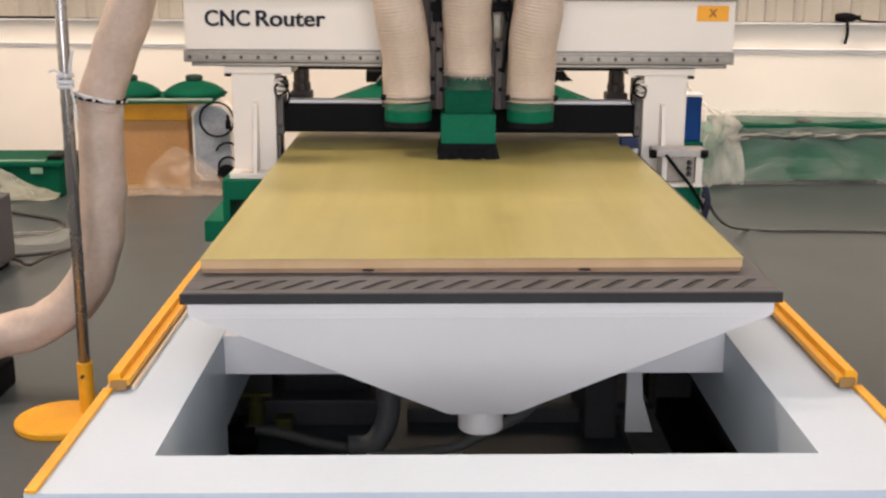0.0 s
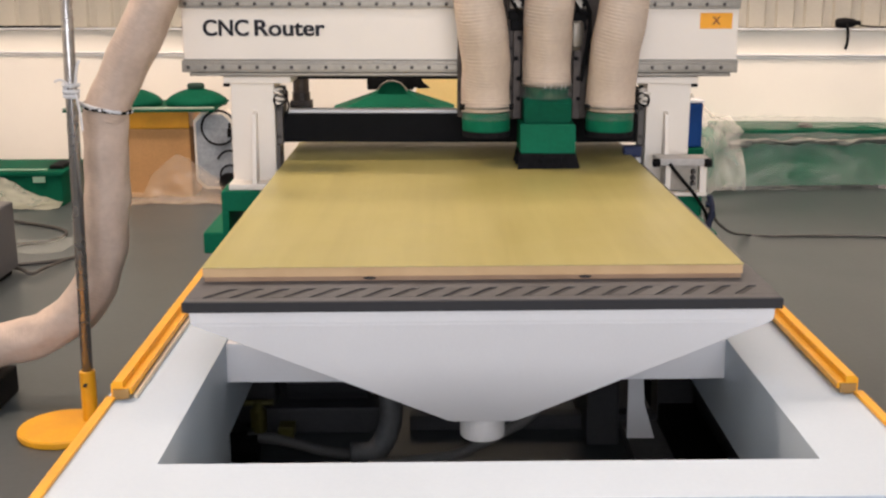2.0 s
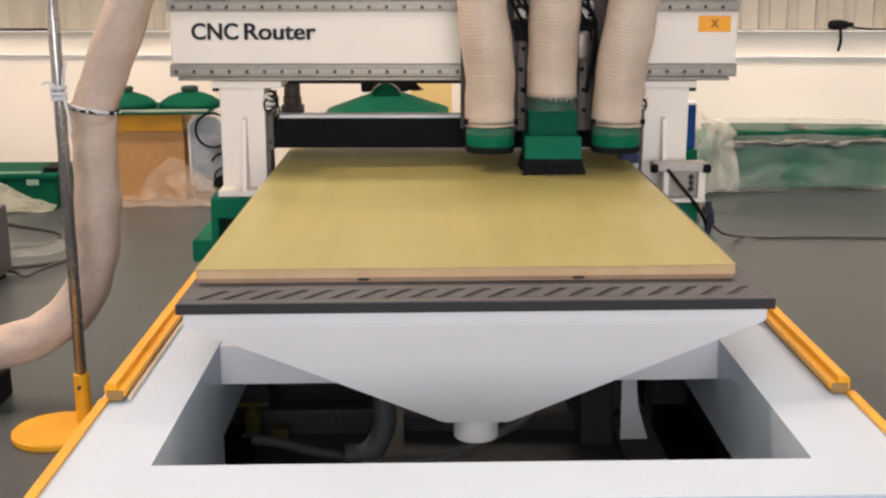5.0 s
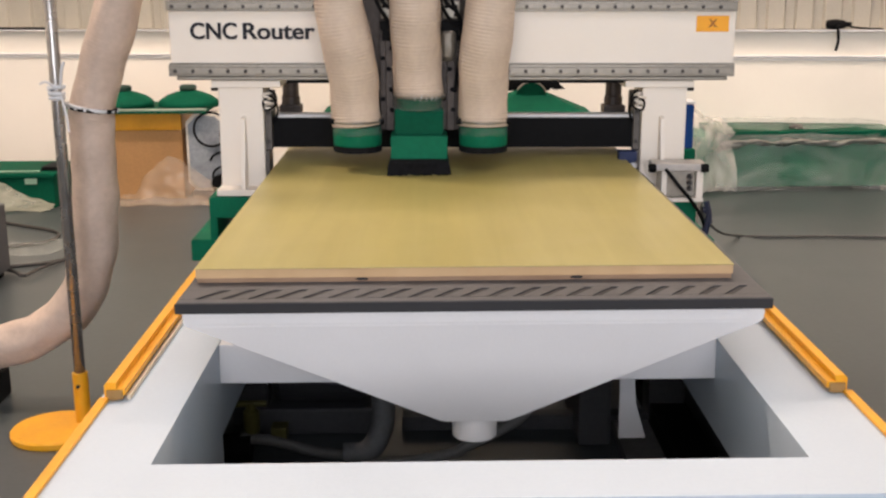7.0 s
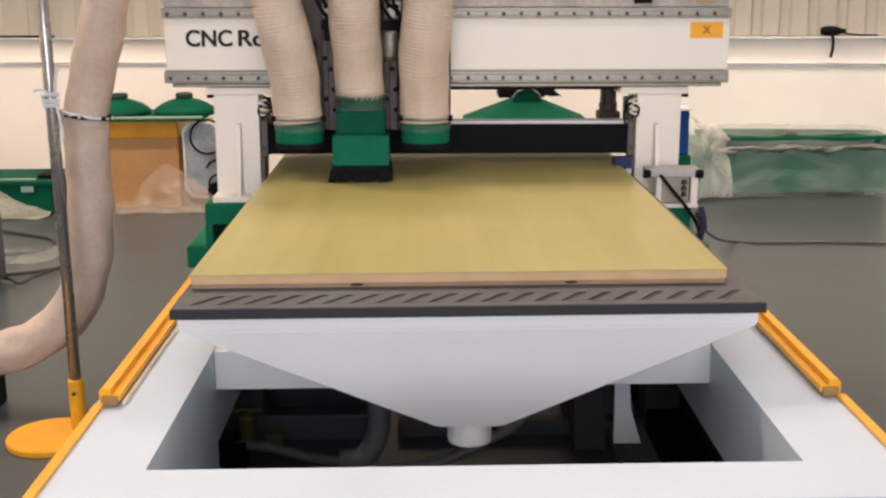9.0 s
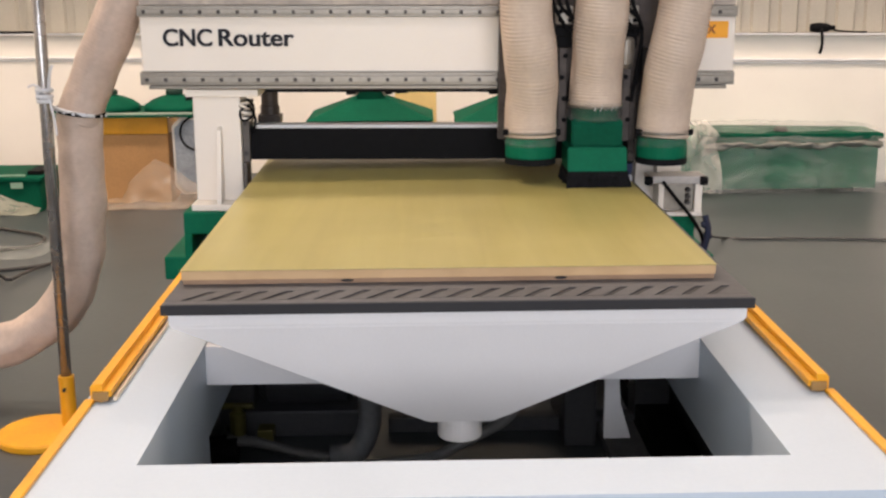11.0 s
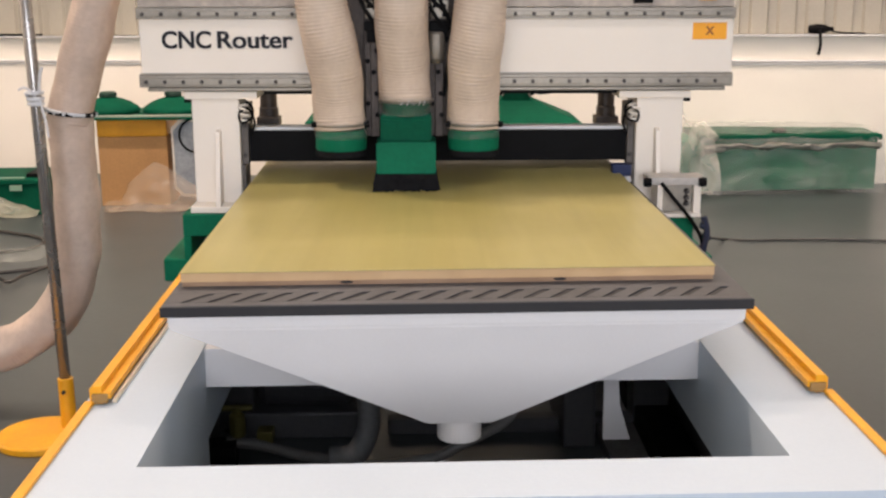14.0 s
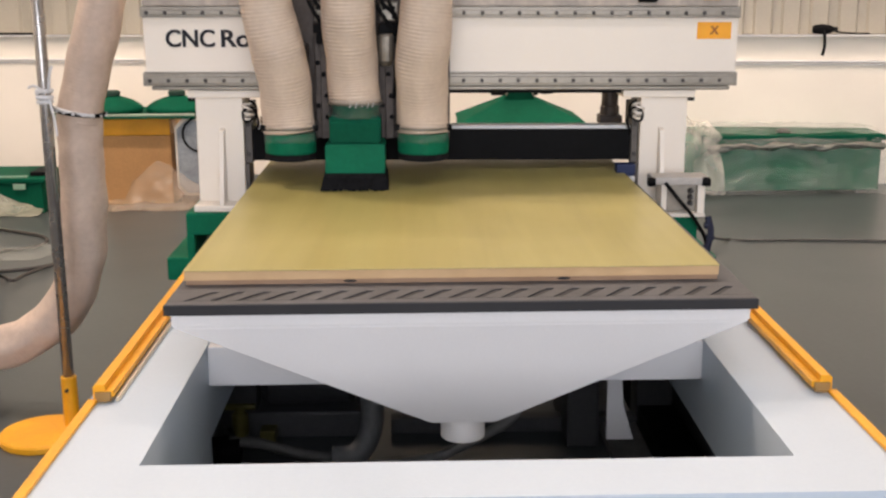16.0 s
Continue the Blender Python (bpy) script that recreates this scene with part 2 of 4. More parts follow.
def cladding_sheet(x0, ribs):
    """One ribbed sheet, a little proud of the next at its lap."""
    bm = bmesh.new()
    pts = []
    for i in range(ribs):
        x = x0 + 0.2 * i
        pts += [(x, 0.0), (x + 0.11, 0.0), (x + 0.125, 0.028), (x + 0.185, 0.028), (x + 0.20, 0.0)]
    pts.append((x0 + 0.2 * ribs + 0.012, -0.002))
    lo, hi = [bm.verts.new((u, 0.12 + v, 1.084)) for u, v in pts], [bm.verts.new((u, 0.12 + v, 5.9)) for u, v in pts]
    for i in range(len(pts) - 1):
        bm.faces.new((lo[i], lo[i + 1], hi[i + 1], hi[i]))
    return bm


clad = structure("wall_cladding", boxes((-11, 11, 0.17, 0.25, 1.068, 5.9), bevel=0), CLAD, "beige ribbed metal wall cladding", "wall cladding")
for k in range(22):
    part("sheet", cladding_sheet(-11 + k, 5), CLAD, clad)
clad.matrix_basis = WALL_AT
trim = structure("trim", boxes((-11, 11, -0.018, 0, 0.884, 0.898), (-11, 11, -0.014, 0, 0.866, 0.874), (-11, 11, -0.05, 0, 1.070, 1.083)), PALE, "thin grey conduit and coping along the wall", "trim")
trim.matrix_basis = WALL_AT
structure("wall_west", boxes((-6.3, -6.0, -8, 9, 0, 6), bevel=0), WALL, "cream side wall of the hall", "wall")
structure("wall_east", boxes((6.6, 6.9, -8, 9, 0, 6), bevel=0), WALL, "cream side wall of the hall", "wall")
structure("wall_south", boxes((-6, -2.2, -8.2, -8, 0, 6), (2.8, 6.6, -8.2, -8, 0, 6), (-2.2, 2.8, -8.2, -8, 4.6, 6), bevel=0), WALL, "cream wall with a tall open gate", "wall")
structure("ceiling", boxes((-6, 6.6, -8, 9, 5.75, 5.85), bevel=0), CEIL, "pale sheet roof of the hall", "ceiling")
for lx, ly, lw, ll, power, colour in ROOF_LIGHTS:
    structure("window_1", boxes((lx - lw / 2, lx + lw / 2, ly - ll / 2, ly + ll / 2, 5.70, 5.745), bevel=0), GLAZE, "bright roof light panel", "roof light")


# ---- router bed ----
CX = 0.013          # middle of the machine
BED_Z, TABLE_Z, BOARD_Z = 0.636, 0.8355, 0.8695
bed = thing("router_bed", "white steel bed of a CNC router with yellow rail covers", "CNC machine")


def bed_frame():
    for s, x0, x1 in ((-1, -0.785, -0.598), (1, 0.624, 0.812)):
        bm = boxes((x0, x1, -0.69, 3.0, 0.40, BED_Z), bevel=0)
        part("side_beam", bm, WHITE_COOL_LIT, bed)
    part("front_beam", boxes((-0.598, 0.624, -0.69, -0.536, 0.40, BED_Z), bevel=0), WHITE_COOL_LIT, bed)
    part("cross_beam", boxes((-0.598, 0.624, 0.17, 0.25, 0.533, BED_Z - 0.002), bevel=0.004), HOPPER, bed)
    part("inner_panel", boxes((-0.606, -0.599, -0.53, 0.17, 0.10, 0.399), bevel=0.001), WHITE_COOL_LIT, bed, "white inner side panel")
    arm = bmesh.new()
    prism(arm, [(0.437, 0.259), (0.512, 0.259), (0.482, 0.36), (0.470, 0.545), (0.437, 0.545)], "y", 0.45, 0.462)
    part("bracket_arm", boxes((0.445, 0.462, 0.25, 0.45, 0.53, 0.545), bevel=0.002), BLACK, bed, "black bracket arm")
    part("bracket_plate", arm, HOPPER, bed, "white triangular bracket plate")
    part("rear_beam", boxes((-0.598, 0.624, 2.88, 3.0, 0.40, BED_Z - 0.001), bevel=0.004), WHITE_COOL_LIT, bed)
    # added panels round the foot; they hold the space below the bed dark
    for name, row in (("skirt_panel", (-0.76, -0.752, -0.60, 2.95, 0.0, 0.41)), ("skirt_panel", (0.798, 0.806, -0.60, 2.95, 0.0, 0.41)), ("skirt_panel", (-0.75, 0.77, -0.60, -0.592, 0.0, 0.41)), ("skirt_panel", (-0.75, 0.77, 2.90, 2.908, 0.0, 0.41))):
        part(name, boxes(row, bevel=0.001), CABINET, bed, "added dark panel that keeps light out from under the bed")
    leg = part("leg", boxes((-0.06, 0.06, -0.06, 0.06, 0.03, 0.40), bevel=0.004), CABINET, bed, at=pose(-0.69, -0.55, 0))
    foot = bmesh.new()
    lathe(foot, [(0.05, 0), (0.055, 0.008), (0.05, 0.018), (0.018, 0.022), (0.018, 0.03)], (0, 0, 0), 20)
    part("levelling_foot", foot, DARK_METAL, leg)
    for x, y in ((0.715, -0.55), (-0.69, 1.2), (0.715, 1.2), (-0.69, 2.9), (0.715, 2.9)):
        copy_thing(leg, pose(x, y, 0))


def rail_covers():
    for s, x in ((-1, -0.750), (1, 0.788)):
        # folded yellow cover over the gantry rail, open at its front end
        bm = bmesh.new()
        prism(bm, [(x - 0.022, BED_Z + 0.001), (x - 0.022, BED_Z + 0.034), (x - 0.016, BED_Z + 0.040), (x + 0.004, BED_Z + 0.040), (x + 0.004, BED_Z + 0.026), (x + 0.022, BED_Z + 0.026), (x + 0.022, BED_Z + 0.012), (x + 0.006, BED_Z + 0.012), (x + 0.006, BED_Z + 0.001)] if s < 0 else
              [(x + 0.022, BED_Z + 0.001), (x + 0.022, BED_Z + 0.034), (x + 0.016, BED_Z + 0.040), (x - 0.004, BED_Z + 0.040), (x - 0.004, BED_Z + 0.026), (x - 0.022, BED_Z + 0.026), (x - 0.022, BED_Z + 0.012), (x - 0.006, BED_Z + 0.012), (x - 0.006, BED_Z + 0.001)], "y", -0.205, 2.95)
        cover = part("rail_cover", bm, YELLOW, bed, "yellow folded rail cover")
        part("end_cap", boxes((x - 0.017, x + 0.017, -0.212, -0.203, BED_Z + 0.004, BED_Z + 0.024), bevel=0.002), mat("brown_cap", (0.30, 0.17, 0.05), 0.6), cover, "brownish end cap")
        if s < 0:
            part("guide_rail", boxes((x - s * 0.028 - 0.004, x - s * 0.028 + 0.004, -0.20, 2.95, BED_Z, BED_Z + 0.010), bevel=0.002), mat("tan_primer", (0.70, 0.58, 0.42), 0.5), bed, "pale tan guide strip")
        part("edge_strip", boxes((x + s * 0.022 - 0.010, x + s * 0.022 + 0.010, -0.695, -0.208, BED_Z + 0.001, BED_Z + 0.009), bevel=0.002), YELLOW, bed, "yellow edge strip")


def table():
    plate = bmesh.new()
    box(plate, CX - 0.634, CX + 0.640, -0.155, 2.6, TABLE_Z - 0.022, TABLE_Z - 0.004, bevel=0.003)
    top = part("table_plate", plate, TABLE, bed, "dark grey slotted table plate")
    # raised face with slanting grooves left between its bars
    bm = bmesh.new()
    bars, pitch = 21, 0.0572
    x0 = CX - 0.600
    box(bm, CX - 0.634, CX + 0.640, -0.155, -0.126, TABLE_Z - 0.004, TABLE_Z, bevel=0.0015)
    box(bm, CX - 0.634, CX + 0.640, -0.056, 2.6, TABLE_Z - 0.004, TABLE_Z, bevel=0.0015)
    lean = 0.050
    edges = [CX - 0.634 - lean] + [x0 + i * pitch for i in range(bars)] + [CX + 0.640 + lean]
    for i in range(len(edges) - 1):
        a = edges[i] + (0.020 if i else 0)
        b = edges[i + 1]
        q = [(max(a, CX - 0.634), -0.126), (min(b, CX + 0.640), -0.126), (min(b + lean, CX + 0.640), -0.056), (max(a + lean, CX - 0.634), -0.056)]
        if i == 0:
            q[0], q[3] = (CX - 0.634, -0.126), (CX - 0.634, -0.056)
        if i == len(edges) - 2:
            q[1], q[2] = (CX + 0.640, -0.126), (CX + 0.640, -0.056)
        prism(bm, q, "z", TABLE_Z - 0.004, TABLE_Z)
    part("grooved_face", bm, TABLE, top)
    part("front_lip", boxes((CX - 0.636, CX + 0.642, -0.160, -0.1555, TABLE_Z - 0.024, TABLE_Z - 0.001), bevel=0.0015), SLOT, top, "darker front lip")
    # the grooves are shallow, so their shade is in the floor's colour
    fl = bmesh.new()
    box(fl, CX - 0.60, CX + 0.62, -0.124, -0.058, TABLE_Z - 0.0038, TABLE_Z - 0.0032)
    part("groove_floor", fl, SLOT, top, "groove bottoms with the slots' shade in their colour")
    part("table_support", boxes((CX - 0.60, CX - 0.54, 0.25, 2.6, BED_Z, TABLE_Z - 0.022), (CX + 0.54, CX + 0.60, 0.25, 2.6, BED_Z, TABLE_Z - 0.022)), WHITE_COOL_LIT, bed)


def hopper():
    bm = bmesh.new()
    zt, zs, zb = TABLE_Z - 0.023, TABLE_Z - 0.058, 0.513
    top = [(CX - 0.626, -0.140), (CX + 0.632, -0.140), (CX + 0.632, 0.162), (CX - 0.626, 0.162)]
    low = [(-0.052, -0.045), (0.096, -0.045), (0.096, 0.085), (-0.052, 0.085)]
    rings = [[bm.verts.new((x, y, zt)) for x, y in top], [bm.verts.new((x, y + (0.005 if y < 0 else 0), zs)) for x, y in top], [bm.verts.new((x, y, zb)) for x, y in low]]
    for a, b in zip(rings, rings[1:]):
        for i in range(4):
            bm.faces.new((a[i], a[(i + 1) % 4], b[(i + 1) % 4], b[i]))
    bm.faces.new(rings[0]), bm.faces.new(rings[-1])
    bmesh.ops.bevel(bm, geom=list(bm.edges), offset=0.004, segments=2, affect="EDGES")
    h = part("chip_hopper", bm, HOPPER, bed, "white sheet-steel chip hopper")
    sp = bmesh.new()
    lathe(sp, [(0.050, 0.514), (0.052, 0.505), (0.052, 0.463), (0.049, 0.460), (0.045, 0.463)], (0.022, 0.01, 0), 32)
    part("spout", sp, HOPPER, h, "round white outlet", smooth=False)


bed_frame(), rail_covers(), table(), hopper()

board = thing("plywood_board", "pale yellow veneered plywood board on the router table", "board")
part("veneer_face", boxes((-0.61, 0.61, 0.0, 2.44, BOARD_Z - 0.0015, BOARD_Z), bevel=0.0005), BOARD, board)
part("core", boxes((-0.608, 0.608, 0.002, 2.438, TABLE_Z + 0.011, BOARD_Z - 0.0015), bevel=0.0005), PLY, board, "pinkish plywood core edge")
# brownish shadow under the tan edge, put in as a darker layer
part("shaded_edge_layer", boxes((-0.606, 0.606, 0.006, 2.43, TABLE_Z, TABLE_Z + 0.011), bevel=0.001), PLY_LOW, board, "lower board edge with brown shade in its colour")
for kx in (-0.233, 0.254):
    kb = bmesh.new()
    lathe(kb, [(0.011, -0.0006), (0.007, 0.004)], (0, 0, 0), 10, "y")
    part("knot", kb, SLOT, board, "dark knot", at=pose(kx, 0.0065, TABLE_Z + 0.006) @ Matrix.Diagonal((1.4, 1, 0.35, 1)))

# ---- gantry, in its own space: y = 0 is the beam's front face ----
gantry = thing("router_gantry", "white gantry of a CNC router with steel rails", "gantry")


def bolts(parent, places, r=0.0065, material=DARK_METAL):
    """Round bolt heads facing the front, each one a part."""
    bm = bmesh.new()
    lathe(bm, [(r, 0.004), (r, -0.003), (r * 0.6, -0.004)], (0, 0, 0), 8, "y")
    me = mesh_of("bolt", bm, material)
    for p in places:
        ob = new("bolt", me)
        ob.parent, ob.matrix_basis = parent, pose(*p)


def gantry_beam():
    beam = part("beam", boxes((-0.977, 0.967, 0.0, 0.29, 1.162, 1.47), bevel=0.006), WHITE, gantry, "white steel crossbeam")
    for z0, z1 in ((1.163, 1.2035), (1.383, 1.417)):
        rail = part("linear_rail", boxes((-0.980, 0.967, -0.018, -0.001, z0, z1), (-0.970, 0.957, -0.030, -0.018, z0 + 0.008, z1 - 0.010), bevel=0.002), STEEL, gantry, "grey steel linear rail")
        bolts(rail, [(-0.955 + 0.06 * i, -0.031, (z0 + z1) / 2 - 0.002) for i in range(32)])
    part("rack_strip", boxes((-0.977, 0.967, -0.008, -0.001, 1.2045, 1.2075), bevel=0), STEEL, beam)
    part("lower_lip", boxes((-0.955, 0.945, -0.012, 0.19, 1.149, 1.161), bevel=0.003), STEEL, beam, "grey lower lip")
    # the beam's shaded underside, put in as a black strip
    part("under_shade", boxes((-0.58, 0.59, 0.0, 0.18, 1.138, 1.148), bevel=0.002), BLACK, beam, "black strip standing for the shade along the underside")
    # lettering and the axis label
    for text, x0, x1, z, size, material, name in (("CNC", -0.903, -0.743, 1.289, 0.0775, INK, "lettering"), ("Router", -0.7235, -0.477, 1.289, 0.0775, INK, "lettering"), ("X", 0.872, 0.902, 1.329, 0.038, RED_INK, "axis_letter")):
        cu = bpy.data.curves.new(name, "FONT")
        cu.body, cu.size, cu.extrude, cu.offset = text, size, 0.0006, 0.0013 if material is INK else 0.0006
        ob = new(name, cu)
        dg = bpy.context.evaluated_depsgraph_get()
        me = bpy.data.meshes.new_from_object(ob.evaluated_get(dg))
        bpy.data.objects.remove(ob)
        bm = bmesh.new()
        for step in range(2):
            bmesh.ops.translate(bm, vec=(0.0018, 0, 0.0003), verts=bm.verts)
            bm.from_mesh(me)
        lo, hi = min(v.co.x for v in bm.verts), max(v.co.x for v in bm.verts)
        for v in bm.verts:
            v.co.x = (v.co.x - lo) * (x1 - x0) / (hi - lo)
        bm.to_mesh(me)
        bm.free()
        me.materials.clear()
        me.materials.append(material)
        t = new(name, me)
        t.parent, t.matrix_basis = gantry, pose(x0, -0.004, z, 90, 0, 0)
    part("top_cover", boxes((-0.972, 0.960, -0.014, -0.001, 1.419, 1.468), bevel=0.003), mat("worn_top_cover", (0.36, 0.31, 0.26), 0.5, 0.2, vary=0.35, scale=11), gantry, "worn grey-brown top cover")
    part("limit_switch", boxes((0.630, 0.690, -0.035, -0.0145, 1.432, 1.462), (0.645, 0.672, -0.046, -0.034, 1.436, 1.452), bevel=0.003), BLACK, gantry, "black limit switch")
    part("top_clip", boxes((0.84, 0.90, -0.026, -0.0145, 1.440, 1.462), bevel=0.003), YELLOW, gantry, "small yellow clip")
    part("axis_label", boxes((0.831, 0.943, -0.003, -0.0005, 1.314, 1.368), bevel=0.0006), ORANGE, gantry, "orange axis label")


def gantry_leg(s):
    """One upright with its flange, rib, side bracket and carriage; s: -1 or 1."""
    def span(a, b):
        shift = 0.006 if s > 0 else -0.012
        return (min(s * a, s * b) + shift, max(s * a, s * b) + shift)
    leg = part("upright", boxes((*span(0.652, 0.808), 0.01, 0.19, 0.76, 1.147), bevel=0.005), WHITE, gantry, "white upright")
    part("flange", boxes((*span(0.59, 0.83), 0.0, 0.20, 1.122, 1.147), bevel=0.004), WHITE, leg)
    rib = bmesh.new()
    x0, x1 = span(0.714, 0.728)
    prism(rib, [(0.012, 0.775), (-0.07, 0.775), (-0.062, 0.80), (-0.018, 1.015), (0.012, 1.025)], "x", x0, x1)
    part("rib", rib, WHITE, leg)
    part("inner_plate", boxes((*span(0.628, 0.6515), 0.035, 0.16, 0.90, 1.10), (*span(0.638, 0.6515), 0.02, 0.12, 0.80, 0.90), bevel=0.003), mat("brown_grey_steel", (0.095, 0.083, 0.072), 0.5, 0.3, vary=0.3), leg, "dull brown-grey inner side plate")
    bolts(leg, [(s * 0.640 - (0.012 if s < 0 else -0.004), 0.033, z) for z in (0.93, 1.03, 1.08)], 0.007)
    part("foot_plate", boxes((*span(0.66, 0.812), -0.075, 0.24, 0.754, 0.776), bevel=0.004), WHITE, leg)
    car = part("carriage", boxes((*span(0.70, 0.838), -0.09, 0.30, BED_Z + 0.044, 0.753), (*span(0.812, 0.838), -0.09, 0.30, 0.60, BED_Z + 0.046), bevel=0.006), GREEN, gantry, "green rail carriage")
    part("side_plate", boxes((*span(0.816, 0.908), -0.09, 0.28, 0.525, 0.603), bevel=0.008), GREEN, car, "green drive housing")
    # post behind the leg with a small bolt-on block
    post = bmesh.new()
    xm = s * 0.602
    lathe(post, [(0.034, 1.02), (0.034, 1.06), (0.030, 1.065), (0.030, 1.147)], (xm, 0.30, 0), 16)
    box(post, xm - 0.04, xm + 0.04, 0.26, 0.34, 1.0, 1.03, bevel=0.003)
    part("rear_post", post, BROWN_METAL, gantry, "dark grey rear post", smooth=False)
    curl = bmesh.new()
    tube(curl, [(s * 0.650 + 0.017 * math.cos(k * 1.3) + 0.004 * math.sin(k * 2.7), 0.012 + 0.014 * math.sin(k * 1.3), 1.105 - 0.004 * k) for k in range(16)], 0.0048, 0.006, 6)
    part("coiled_lead", curl, WHITE, gantry, "white coiled lead", smooth=True)
    lead = bmesh.new()
    tube(lead, [(s * 0.640, 0.0, 1.115), (s * 0.618, -0.005, 1.095), (s * 0.622, -0.004, 1.06), (s * 0.655, -0.006, 1.045), (s * 0.662, 0.0, 1.075), (s * 0.632, 0.002, 1.09), (s * 0.614, 0.01, 1.045), (s * 0.628, 0.02, 1.0)], 0.004, 0.008, 6)
    part("black_lead", lead, BLACK, gantry, "looped black lead", smooth=True)
    lug = bmesh.new()
    box(lug, *span(0.80, 0.815), 0.03, 0.06, 1.112, 1.122)
    box(lug, *span(0.815, 0.835), 0.03, 0.055, 1.108, 1.12)
    part("stop_lug", lug, BLACK, leg)


gantry_beam()
gantry_leg(-1), gantry_leg(1)
bar = part("dust_curtain_bar", boxes((-0.645, 0.655, 0.06, 0.13, 0.905, 1.010), bevel=0.003), BLACK, gantry, "long black rubber bar between the uprights")
# added sheet, hidden behind the bar, that shades the board under the gantry
part("rear_light_block", boxes((-0.625, 0.635, 0.131, 0.34, 0.905, 0.913), bevel=0.002), BROWN_METAL, bar, "added unseen sheet that keeps rear light off the board")
part("trim_edge", boxes((-0.63, 0.64, 0.06, 0.13, 1.011, 1.022), bevel=0.002), PALE, bar, "pale aluminium top edge")


def side_bracket():
    """Little white trestle with rollers on the outside of one upright."""
    b = part("cable_bracket", boxes((0.680, 0.866, -0.13, -0.03, 0.850, 0.876), bevel=0.005), mat("scuffed_grey_plastic", (0.46, 0.43, 0.39), 0.4, vary=0.2, scale=9), gantry, "small pale grey cable bracket")
    part("bracket_leg", boxes((0.832, 0.856, -0.12, -0.09, 0.755, 0.850), bevel=0.002), WHITE, b)
    part("bracket_leg", boxes((0.712, 0.730, -0.12, -0.09, 0.755, 0.850), bevel=0.002), WHITE, b)
    part("bracket_foot", boxes((0.704, 0.858, -0.125, -0.085, 0.742, 0.755), bevel=0.002), WHITE, b)
    part("back_sheet", boxes((0.731, 0.831, -0.095, -0.09, 0.757, 0.849), bevel=0.001), STEEL, b, "dull grey back sheet")
    for z in (0.785, 0.805, 0.826):
        k = bmesh.new()
        lathe(k, [(0.008, 0.006), (0.010, 0.0), (0.007, -0.012)], (0.812, -0.102, z), 10, "y")
        part("hose_nipple", k, DARK_METAL, b, "dark hose nipple")
    for x in (0.675, 0.855):
        k = bmesh.new()
        lathe(k, [(0.014, -0.012), (0.016, 0.0), (0.014, 0.012)], (x, -0.135, 0.862), 12, "x")
        part("roller", k, BLACK, b, "black roller")
    w = bmesh.new()
    tube(w, [(0.72, -0.14, 0.86), (0.76, -0.15, 0.81), (0.82, -0.14, 0.74), (0.87, -0.10, 0.66), (0.89, -0.05, 0.56)], 0.006, 0.02, 8)
    part("cable", w, BLACK, gantry, "black cable")
    f = bmesh.new()
    for dx, dz in ((-0.012, 0.0), (-0.002, -0.04), (-0.014, -0.075), (-0.004, -0.11)):
        lathe(f, [(0.010, -0.012), (0.014, 0), (0.010, 0.012)], (0.875 + dx, -0.15, 0.72 + dz), 10, "x")
    tube(f, [(0.862, -0.15, 0.75), (0.872, -0.16, 0.70), (0.860, -0.16, 0.63), (0.868, -0.14, 0.58)], 0.011, 0.015, 8)
    part("air_fitting", f, mat("navy_plastic", (0.008, 0.014, 0.04), 0.45), gantry, "dark navy air fitting")


side_bracket()
bm = boxes((0.578, 0.640, -0.03, 0.02, 0.868, 0.903), (0.606, 0.634, -0.04, -0.02, 0.850, 0.872), bevel=0.004)
valve = part("air_valve", bm, mat("deep_blue_plastic", (0.004, 0.015, 0.07), 0.6), gantry, "small blue air valve")
bm = bmesh.new()
lathe(bm, [(0.009, 0.0), (0.012, 0.006), (0.010, 0.020)], (0.626, -0.045, 0.846), 12)
part("valve_tip", bm, PALE, valve, "pale valve tip")

# ---- tool head: x = 0 is the middle spindle, y = 0 the front of its hood, z as in the hall ----
head = thing("tool_head", "three-spindle tool head with green dust hoods", "machine head")


def hose_piece(points, radius):
    bm = bmesh.new()
    tube(bm, points, radius, 0.0032, 30, 0.0026, 0.0112, 0.006)
    return bm


